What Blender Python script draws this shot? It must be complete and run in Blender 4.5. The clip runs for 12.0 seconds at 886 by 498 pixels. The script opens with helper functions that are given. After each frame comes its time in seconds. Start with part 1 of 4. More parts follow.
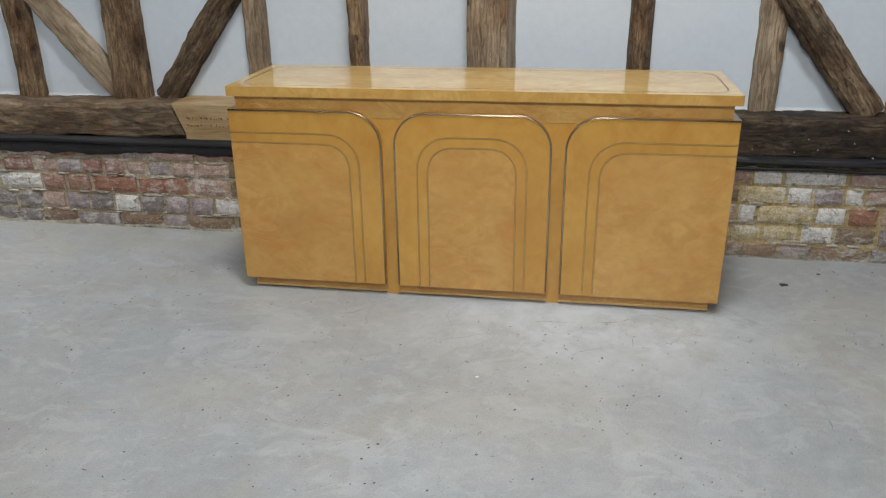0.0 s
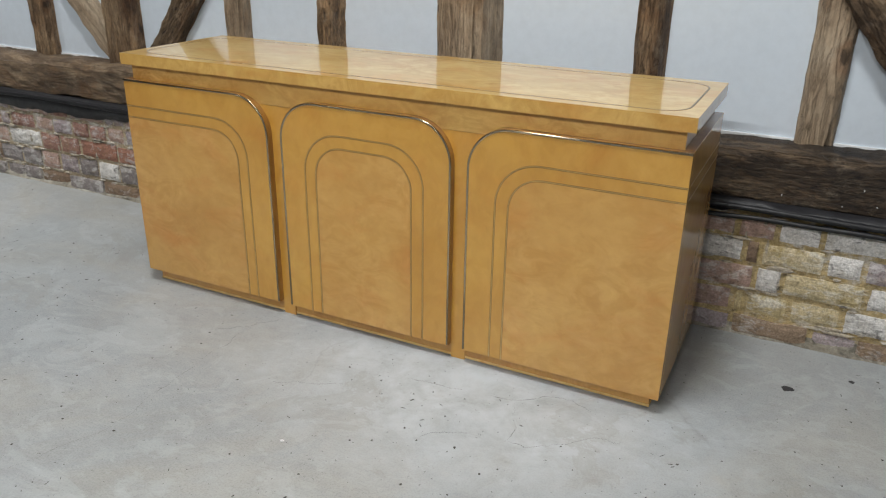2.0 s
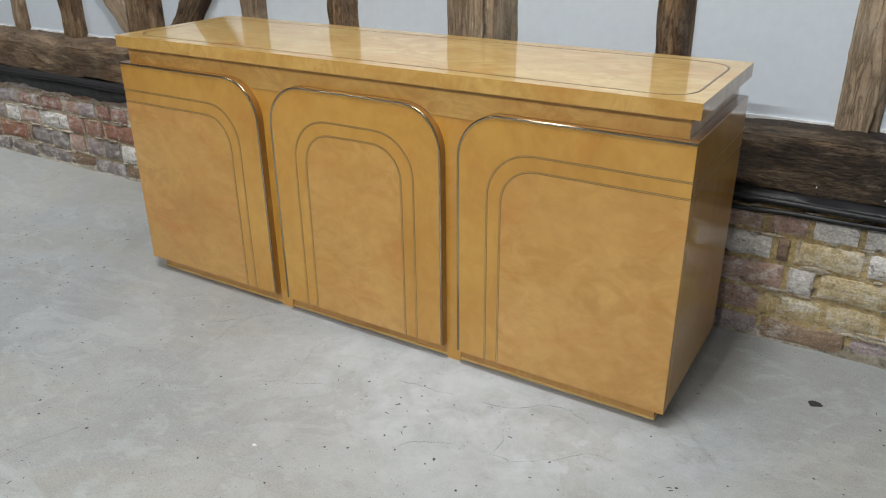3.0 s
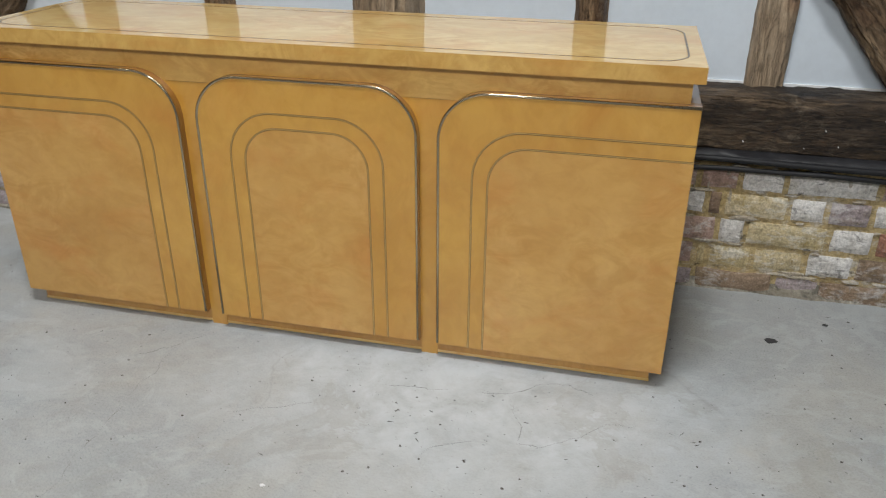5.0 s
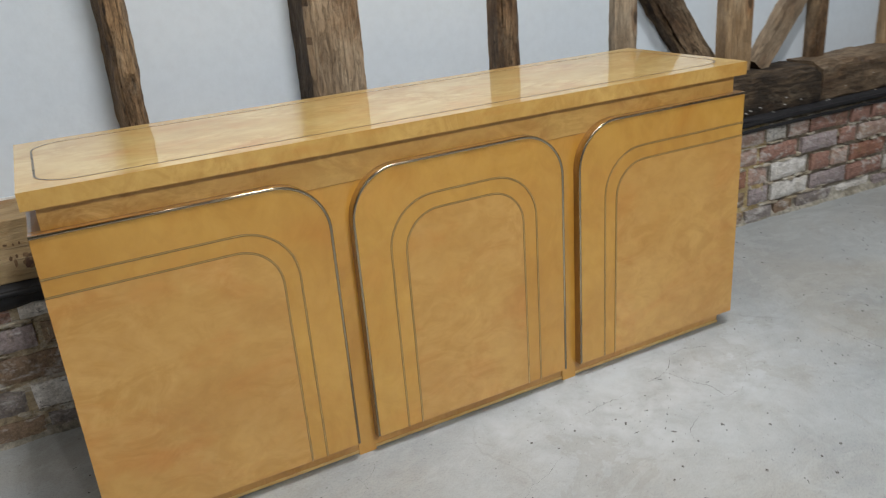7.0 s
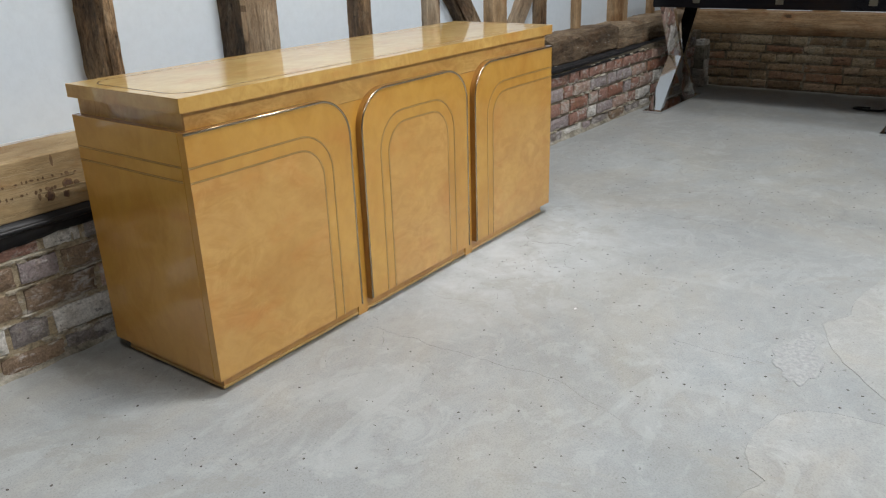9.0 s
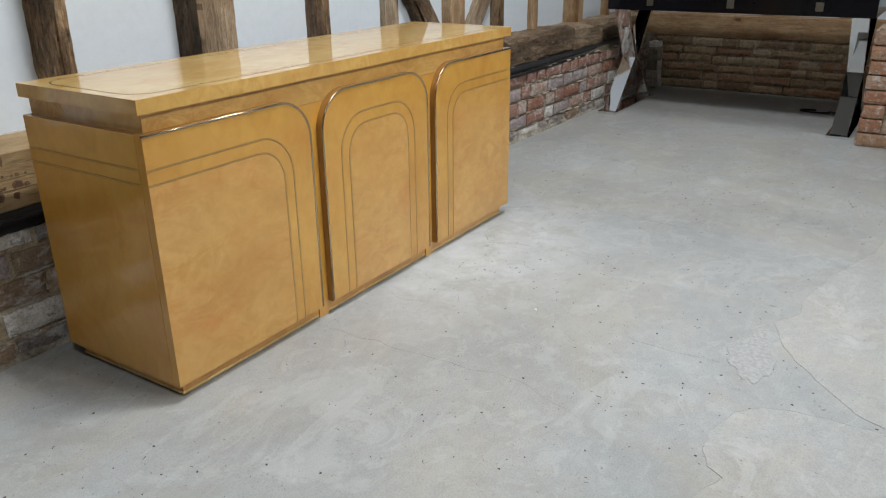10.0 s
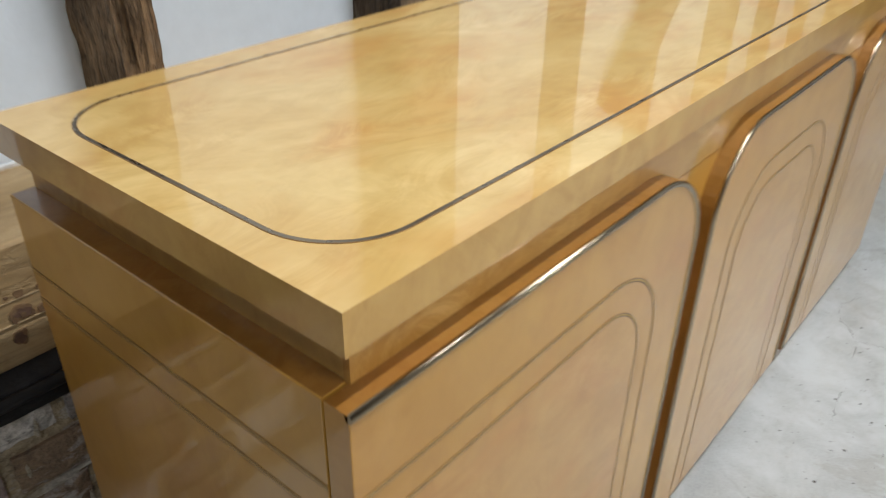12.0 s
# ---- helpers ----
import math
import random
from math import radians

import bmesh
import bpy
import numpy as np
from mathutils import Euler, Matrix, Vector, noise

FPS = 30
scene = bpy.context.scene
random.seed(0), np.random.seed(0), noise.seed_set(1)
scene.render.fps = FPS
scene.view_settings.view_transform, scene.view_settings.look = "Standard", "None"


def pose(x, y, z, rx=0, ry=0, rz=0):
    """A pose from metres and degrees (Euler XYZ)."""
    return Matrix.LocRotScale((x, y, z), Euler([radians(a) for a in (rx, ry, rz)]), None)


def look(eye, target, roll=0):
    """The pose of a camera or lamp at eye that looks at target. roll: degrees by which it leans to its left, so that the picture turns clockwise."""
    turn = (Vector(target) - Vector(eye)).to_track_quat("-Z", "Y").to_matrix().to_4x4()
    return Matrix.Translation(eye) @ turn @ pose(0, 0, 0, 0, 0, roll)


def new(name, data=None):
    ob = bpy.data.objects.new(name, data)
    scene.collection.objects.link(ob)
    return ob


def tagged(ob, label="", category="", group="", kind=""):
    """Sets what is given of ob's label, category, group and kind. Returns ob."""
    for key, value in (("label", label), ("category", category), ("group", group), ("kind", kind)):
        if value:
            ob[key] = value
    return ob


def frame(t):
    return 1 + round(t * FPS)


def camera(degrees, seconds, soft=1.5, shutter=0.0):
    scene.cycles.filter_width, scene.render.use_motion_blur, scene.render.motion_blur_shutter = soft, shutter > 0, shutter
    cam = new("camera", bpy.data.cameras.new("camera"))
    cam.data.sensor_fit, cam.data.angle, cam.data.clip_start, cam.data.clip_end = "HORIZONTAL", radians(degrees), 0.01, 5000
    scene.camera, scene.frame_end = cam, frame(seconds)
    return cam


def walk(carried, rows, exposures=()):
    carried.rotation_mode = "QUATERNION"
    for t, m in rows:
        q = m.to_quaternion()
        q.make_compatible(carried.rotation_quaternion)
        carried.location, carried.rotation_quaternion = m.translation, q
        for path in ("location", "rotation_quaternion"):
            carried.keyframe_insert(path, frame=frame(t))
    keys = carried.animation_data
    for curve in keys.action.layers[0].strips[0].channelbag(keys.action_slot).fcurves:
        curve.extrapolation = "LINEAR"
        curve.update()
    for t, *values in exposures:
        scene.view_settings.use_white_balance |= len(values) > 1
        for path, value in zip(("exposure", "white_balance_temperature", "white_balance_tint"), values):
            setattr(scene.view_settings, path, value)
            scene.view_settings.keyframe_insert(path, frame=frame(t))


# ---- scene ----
cam = camera(59.5, 12.0, soft=1.15, shutter=0.28)
PATH = [
    (0, (0.325, -2.504, 1.241), (0.015, -0.681, 0.48), -0.8),
    (0.5, (0.573, -2.346, 1.23), (0.135, -0.526, 0.526), 0.1),
    (1, (0.822, -2.174, 1.21), (0.267, -0.367, 0.556), 1.0),
    (1.5, (0.953, -1.934, 1.172), (0.307, -0.181, 0.458), 1.5),
    (2, (1.082, -1.704, 1.135), (0.272, -0.049, 0.357), 0.9),
    (2.5, (1.178, -1.519, 1.127), (0.248, 0.053, 0.314), -0.3),
    (2.7, (1.184, -1.484, 1.116), (0.231, 0.071, 0.297), -0.5),
    (4.3, (1.103, -1.51, 1.123), (0.206, 0.059, 0.268), -1.1),
    (4.5, (1.009, -1.521, 1.119), (0.246, 0.109, 0.247), -0.4),
    (5, (0.698, -1.57, 1.098), (0.285, 0.177, 0.217), 0.4),
    (5.5, (0.286, -1.519, 1.072), (0.163, 0.285, 0.216), 1.1),
    (6, (-0.118, -1.495, 1.051), (0.097, 0.325, 0.249), 2.1),
    (6.5, (-0.509, -1.448, 1.055), (0.096, 0.309, 0.316), 0.7),
    (6.6, (-0.568, -1.444, 1.075), (0.083, 0.296, 0.334), -0.4),
    (6.7, (-0.614, -1.446, 1.093), (0.072, 0.283, 0.359), -1.8),
    (8.3, (-1.649, -1.367, 1.052), (-0.219, -0.161, 0.344), -2.8),
    (8.5, (-1.733, -1.399, 1.057), (-0.281, -0.224, 0.341), -2.5),
    (9, (-1.876, -1.471, 1.054), (-0.382, -0.361, 0.323), -1.8),
    (9.5, (-1.907, -1.488, 1.059), (-0.373, -0.44, 0.32), -0.9),
    (10, (-1.884, -1.455, 1.068), (-0.327, -0.441, 0.328), -0.7),
    (10.5, (-1.731, -1.232, 1.094), (-0.187, -0.173, 0.391), -1.3),
    (11, (-1.507, -0.902, 1.105), (-0.006, 0.236, 0.435), -2.4),
    (11.3, (-1.406, -0.695, 1.084), (0.068, 0.459, 0.381), -2.0),
    (11.5, (-1.334, -0.578, 1.081), (0.120, 0.577, 0.334), -1.2),
    (11.8, (-1.203, -0.407, 1.052), (0.188, 0.730, 0.171), 0.1),
    (12, (-1.087, -0.270, 1.011), (0.236, 0.830, -0.012), 0.9),
]
walk(cam, [(t, look(eye, target, roll)) for t, eye, target, roll in PATH],
     exposures=[(0.0, -0.22), (0.5, -0.18), (2.0, -0.12), (2.7, -0.10), (4.5, -0.10), (5.5, -0.20), (6.0, -0.28), (6.5, -0.24), (7.5, -0.04), (8.5, 0.05), (10.0, 0.08), (11.0, 0.08), (11.5, 0.10), (12.0, -0.01)])


# ---------------------------------------------------------------- light
world = bpy.data.worlds.new("world")
scene.world = world
world.use_nodes = True
world.node_tree.nodes["Background"].inputs[0].default_value = (0.75, 0.85, 1.0, 1)
world.node_tree.nodes["Background"].inputs[1].default_value = 0.05

CEILING = 4.6


def ceiling_lamp(x, y, z, watts, spread, aim=None, size=0.20, tint=(0.98, 0.985, 0.98)):
    data = bpy.data.lights.new("ceiling_lamp_light", "AREA")
    data.shape, data.size, data.energy, data.color, data.spread = "DISK", size, watts, tint, radians(spread)
    ob = new("ceiling_lamp_light", data)
    ob.matrix_world = look((x, y, z), aim or (x, y, 0))
    return ob


# lamps that shine straight down: two close to the timber wall, one over the alcove, two out in the room
for lx, ly, power, cone in [(-2.7, -0.15, 0.40, 66), (2.60, -0.12, 0.04, 60), (3.15, -0.50, 0.17, 100), (-2.1, -1.5, 0.76, 120), (1.3, -2.1, 0.03, 72)]:
    ceiling_lamp(lx, ly, 2.87, 23.2 * power, cone)
# a track of small spots high across the room, and a second one lower and further back
for lx in (-0.10, 0.07, 0.24, 0.41, 0.58):
    ceiling_lamp(lx, -1.05, CEILING - 0.1, 23.2 * 0.96, 150, size=0.08)
for lx in (-0.25, 0.30, 0.85):
    ceiling_lamp(lx, -3.4, 2.87, 23.2 * 0.26, 84, aim=(lx, 0.0, 0.4), size=0.08)


# ---------------------------------------------------------------- materials
def material(name):
    m = bpy.data.materials.new(name)
    m.use_nodes = True
    return m, m.node_tree, m.node_tree.nodes["Principled BSDF"]


def node(tree, kind, **values):
    n = tree.nodes.new(kind)
    for key, value in values.items():
        if key in n.inputs:
            n.inputs[key].default_value = value
    return n


def coords(tree, scale=(1, 1, 1), source="Object", shift=None):
    tc = tree.nodes.new("ShaderNodeTexCoord")
    mp = tree.nodes.new("ShaderNodeMapping")
    mp.inputs["Scale"].default_value = scale
    tree.links.new(tc.outputs[source], mp.inputs["Vector"])
    if shift is not None:
        comb = tree.nodes.new("ShaderNodeVectorMath")
        comb.operation = "SCALE"
        comb.inputs[0].default_value = (37.0, 11.0, 23.0)
        tree.links.new(shift, comb.inputs["Scale"])
        tree.links.new(comb.outputs[0], mp.inputs["Location"])
    return mp.outputs[0]


def world_coords(tree, scale=(1, 1, 1)):
    g = tree.nodes.new("ShaderNodeNewGeometry")
    mp = tree.nodes.new("ShaderNodeMapping")
    mp.inputs["Scale"].default_value = scale
    tree.links.new(g.outputs["Position"], mp.inputs["Vector"])
    return mp.outputs[0]


def noise_of(tree, vector, scale, detail=4.0, rough=0.55, distort=0.0):
    n = node(tree, "ShaderNodeTexNoise", Scale=scale, Detail=detail, Roughness=rough, Distortion=distort)
    tree.links.new(vector, n.inputs["Vector"])
    return n.outputs["Fac"]


def ramp(tree, fac, stops):
    r = tree.nodes.new("ShaderNodeValToRGB")
    els = r.color_ramp.elements
    while len(els) < len(stops):
        els.new(0.5)
    for e, (p, c) in zip(els, stops):
        e.position = p
        e.color = (*c, 1) if len(c) == 3 else c
    tree.links.new(fac, r.inputs["Fac"])
    return r.outputs["Color"]


def grey(v):
    return (v, v, v)


def mix(tree, fac, a, b, mode="MIX"):
    m = tree.nodes.new("ShaderNodeMix")
    m.data_type, m.blend_type = "RGBA", mode
    for sock, value in ((m.inputs[0], fac), (m.inputs[6], a), (m.inputs[7], b)):
        if isinstance(value, (int, float)):
            sock.default_value = value
        elif isinstance(value, tuple):
            sock.default_value = (*value, 1)
        else:
            tree.links.new(value, sock)
    return m.outputs[2]


def bump(tree, bsdf, height, strength, distance):
    b = node(tree, "ShaderNodeBump", Strength=strength, Distance=distance)
    tree.links.new(height, b.inputs["Height"])
    tree.links.new(b.outputs[0], bsdf.inputs["Normal"])


def random_of(tree):
    return tree.nodes.new("ShaderNodeObjectInfo").outputs["Random"]


def veneer(name, dark, light, streak=(20, 20, 8), gloss=0.05, cloudy=(4.2, 4.2, 3.6), cream=0.5, stain=0.55, swirl=0.0):
    """Figured maple: soft clouds, warm stains and pale feathered flames under a thick clear lacquer."""
    m, t, b = material(name)
    rnd = random_of(t)
    cloud = noise_of(t, coords(t, cloudy, shift=rnd), 1.0, 4, 0.52 + 0.08 * swirl, 0.5 + 0.8 * swirl)
    warm = noise_of(t, coords(t, (1.5 * cloudy[0], 1.5 * cloudy[1], 2.6 * cloudy[2]), shift=rnd), 1.0, 4, 0.55, 0.6)
    feather = noise_of(t, coords(t, streak, shift=rnd), 1.0, 4, 0.66 + 0.04 * swirl, 1.1 + 1.3 * swirl)
    fleck = noise_of(t, coords(t, tuple(2.8 * k for k in streak), shift=rnd), 1.0, 3, 0.6, 0.6)
    patch = noise_of(t, coords(t, tuple(1.2 * k + 0.6 for k in cloudy), shift=rnd), 1.0, 3, 0.5, 0.4)
    c = ramp(t, cloud, [(0.26, dark), (0.52, tuple((p + q) / 2 for p, q in zip(dark, light))), (0.78, light)])
    c = mix(t, ramp(t, warm, [(0.50, grey(0.0)), (0.72, grey(stain))]), c, tuple(k * s for k, s in zip(dark, (1.12, 0.90, 0.78))))
    fm = mix(t, 1.0, ramp(t, feather, [(0.42, grey(0.0)), (0.72, grey(1.0))]), ramp(t, patch, [(0.42, grey(0.08)), (0.66, grey(cream))]), "MULTIPLY")
    c = mix(t, fm, c, tuple(min(1.0, 1.10 * k + 0.04) for k in light))
    c = mix(t, 1.0, c, ramp(t, feather, [(0.30, (0.93, 0.90, 0.85)), (0.52, grey(1.0))]), "MULTIPLY")
    c = mix(t, 1.0, c, ramp(t, fleck, [(0.34, (0.955, 0.94, 0.91)), (0.62, (1.02, 1.02, 1.025))]), "MULTIPLY")
    t.links.new(c, b.inputs["Base Color"])
    b.inputs["Roughness"].default_value = 0.42
    b.inputs["Coat Weight"].default_value = 1.0
    b.inputs["Coat Roughness"].default_value = gloss
    b.inputs["Coat IOR"].default_value = 1.52
    wob = noise_of(t, coords(t, (1, 1, 1)), 14, 2, 0.5)
    cb = node(t, "ShaderNodeBump", Strength=0.03, Distance=0.01)
    t.links.new(wob, cb.inputs["Height"])
    t.links.new(cb.outputs[0], b.inputs["Coat Normal"])
    return m


def metal(name, colour, rough, scratch=0.1):
    m, t, b = material(name)
    b.inputs["Metallic"].default_value = 1
    b.inputs["Base Color"].default_value = (*colour, 1)
    n = noise_of(t, coords(t, (60, 60, 60)), 1.0, 3)
    t.links.new(ramp(t, n, [(0.3, grey(rough)), (0.75, grey(min(1, rough + scratch)))]), b.inputs["Roughness"])
    return m


def ridges(tree, fac, width, depth, middle=0.5):
    """Thin dark lines where a noise crosses its middle value."""
    return ramp(tree, fac, [(middle - width, grey(1.0)), (middle - 0.25 * width, grey(depth)), (middle + 0.25 * width, grey(depth)), (middle + width, grey(1.0))])


def timber_material(name, tones, rough=0.68, pale=0.25, cut=1.0):
    """Weathered oak: grain along the timber's own z. cut: how deep the splits and pits show."""
    m, t, b = material(name)
    rnd = random_of(t)
    broad = noise_of(t, coords(t, (8, 8, 2.6), shift=rnd), 1.0, 7, 0.70, 0.5)
    grain = noise_of(t, coords(t, (150, 150, 7.0), shift=rnd), 1.0, 6, 0.74, 0.3)
    fissure = noise_of(t, coords(t, (42, 42, 5.5), shift=rnd), 1.0, 5, 0.66, 0.5)
    split = noise_of(t, coords(t, (17, 17, 1.3), shift=rnd), 1.0, 4, 0.60, 0.4)
    gnarl = noise_of(t, coords(t, (26, 26, 15), shift=rnd), 1.0, 6, 0.72, 0.5)
    pits = noise_of(t, coords(t, (62, 62, 30), shift=rnd), 1.0, 4, 0.66, 0.4)
    flakes = noise_of(t, coords(t, (110, 110, 42), shift=rnd), 1.0, 4, 0.68, 0.3)
    c = ramp(t, broad, [(0.34, tones[0]), (0.50, tones[1]), (0.64, tones[2])])
    c = mix(t, 0.35 + 0.50 * cut, c, ramp(t, grain, [(0.34, grey(0.42)), (0.52, grey(1.0)), (0.66, grey(1.30))]), "MULTIPLY")
    c = mix(t, 0.70 * cut, c, ramp(t, gnarl, [(0.34, (0.34, 0.30, 0.26)), (0.50, grey(1.0)), (0.68, grey(1.25))]), "MULTIPLY")
    tone = noise_of(t, coords(t, (5, 5, 3.2), shift=rnd), 1.0, 5, 0.66, 0.8)
    c = mix(t, 1.0, c, ramp(t, tone, [(0.34, (0.82, 0.68, 0.56)), (0.48, grey(1.0)), (0.58, (1.02, 1.01, 1.0)), (0.70, (1.10, 1.14, 1.18))]), "MULTIPLY")
    broken = ramp(t, pits, [(0.42, grey(0.15)), (0.58, grey(0.75))])
    c = mix(t, mix(t, 1.0, broken, grey(cut), "MULTIPLY"), c, mix(t, 1.0, c, ridges(t, fissure, 0.018, 0.16), "MULTIPLY"))
    c = mix(t, mix(t, 1.0, broken, grey(cut), "MULTIPLY"), c, mix(t, 1.0, c, ridges(t, split, 0.009, 0.06, 0.47), "MULTIPLY"))
    # a few knots, dark in the middle with a reddish rim
    kv = node(t, "ShaderNodeTexVoronoi", Scale=1.0)
    t.links.new(coords(t, (6.0, 3.0, 3.4), shift=rnd), kv.inputs["Vector"])
    far = mix(t, 0.22, kv.outputs["Distance"], gnarl)
    c = mix(t, ramp(t, far, [(0.20, grey(0.55)), (0.27, grey(0.0))]), c, tuple(k * r for k, r in zip(tones[0], (1.15, 0.85, 0.65))))
    c = mix(t, ramp(t, far, [(0.15, grey(0.85)), (0.18, grey(0.0))]), c, tuple(0.28 * k for k in tones[0]))
    c = mix(t, 0.9 * cut, c, ramp(t, pits, [(0.34, grey(0.10)), (0.41, grey(1.0))]), "MULTIPLY")
    c = mix(t, 0.55 * cut, c, ramp(t, flakes, [(0.38, grey(0.40)), (0.50, grey(1.0)), (0.66, grey(1.35))]), "MULTIPLY")
    dust = noise_of(t, coords(t, (14, 14, 7), shift=rnd), 1.0, 7, 0.78, 0.6)
    c = mix(t, ramp(t, dust, [(0.54, grey(0.0)), (0.68, grey(pale))]), c, (0.46, 0.37, 0.26))
    t.links.new(c, b.inputs["Base Color"])
    b.inputs["Roughness"].default_value = rough
    b.inputs["Specular IOR Level"].default_value = 0.45
    h = mix(t, 0.45, grain, ridges(t, fissure, 0.035, 0.0))
    h = mix(t, 0.5, h, mix(t, 0.5, mix(t, 0.5, gnarl, pits), flakes))
    bump(t, b, h, 1.0, 0.030 * cut)
    return m


def brick_material(name, stops, wash=0.5, wash_colour=(0.62, 0.60, 0.56), soot=0.3, lime=(0.36, 0.27, 0.11), lime_amount=0.35):
    """Old handmade brick under flaking limewash; wash, lime stain and soot run on from brick to brick."""
    m, t, b = material(name)
    rnd = random_of(t)
    base = ramp(t, rnd, stops)
    v = coords(t, (1, 1, 1), shift=rnd)
    w = world_coords(t)
    mott = noise_of(t, v, 34, 6, 0.72, 0.9)
    grit = noise_of(t, w, 150, 3, 0.65)
    c = mix(t, 0.9, base, ramp(t, mott, [(0.30, grey(0.58)), (0.50, grey(0.95)), (0.70, grey(1.25))]), "MULTIPLY")
    big = noise_of(t, w, 6.0, 5, 0.65, 0.8)
    fine = noise_of(t, world_coords(t, (0.75, 1, 1.5)), 27, 6, 0.70, 0.5)
    wm = mix(t, 0.66, big, fine)
    edge = 0.575 - 0.13 * wash
    c = mix(t, ramp(t, wm, [(edge, grey(0.0)), (edge + 0.085, grey(0.45 + 0.45 * wash))]), c, wash_colour)
    y = mix(t, 0.5, noise_of(t, w, 5.0, 5, 0.7, 1.2), noise_of(t, w, 27, 5, 0.75, 0.6))
    c = mix(t, ramp(t, y, [(0.52, grey(0.0)), (0.61, grey(lime_amount))]), c, lime)
    s1 = noise_of(t, world_coords(t, (1, 1, 1.8)), 26, 6, 0.72, 0.6)
    c = mix(t, ramp(t, s1, [(0.57, grey(0.0)), (0.66, grey(min(1.0, soot * 1.4)))]), c, (0.055, 0.05, 0.045))
    c = mix(t, 0.45, c, ramp(t, grit, [(0.35, grey(0.45)), (0.6, grey(1.15))]), "MULTIPLY")
    t.links.new(c, b.inputs["Base Color"])
    b.inputs["Roughness"].default_value = 0.92
    b.inputs["Specular IOR Level"].default_value = 0.25
    bump(t, b, mix(t, 0.3, mix(t, 0.5, mott, fine), grit), 1.0, 0.012)
    return m


def mortar_material(name, tones):
    m, t, b = material(name)
    v = world_coords(t)
    a = noise_of(t, v, 6, 6, 0.7, 0.5)
    f = noise_of(t, v, 60, 5, 0.7)
    g = noise_of(t, v, 17, 4, 0.7, 0.4)
    c = ramp(t, a, [(0.3, tones[0]), (0.5, tones[1]), (0.72, tones[2])])
    c = mix(t, 0.8, c, ramp(t, f, [(0.3, grey(0.4)), (0.65, grey(1.1))]), "MULTIPLY")
    c = mix(t, 0.8, c, ramp(t, g, [(0.33, grey(0.35)), (0.48, grey(1.0))]), "MULTIPLY")
    t.links.new(c, b.inputs["Base Color"])
    b.inputs["Roughness"].default_value = 0.95
    bump(t, b, mix(t, 0.5, f, g), 1.0, 0.012)
    return m


def plaster_material(name, colour):
    m, t, b = material(name)
    v = world_coords(t)
    a = noise_of(t, v, 1.7, 5, 0.6, 0.3)
    f = noise_of(t, v, 30, 5, 0.65)
    c = ramp(t, a, [(0.3, tuple(0.94 * k for k in colour)), (0.7, colour)])
    c = mix(t, 0.12, c, ramp(t, f, [(0.3, grey(0.6)), (0.6, grey(1.0))]), "MULTIPLY")
    t.links.new(c, b.inputs["Base Color"])
    b.inputs["Roughness"].default_value = 0.8
    bump(t, b, mix(t, 0.4, a, f), 0.35, 0.006)
    return m


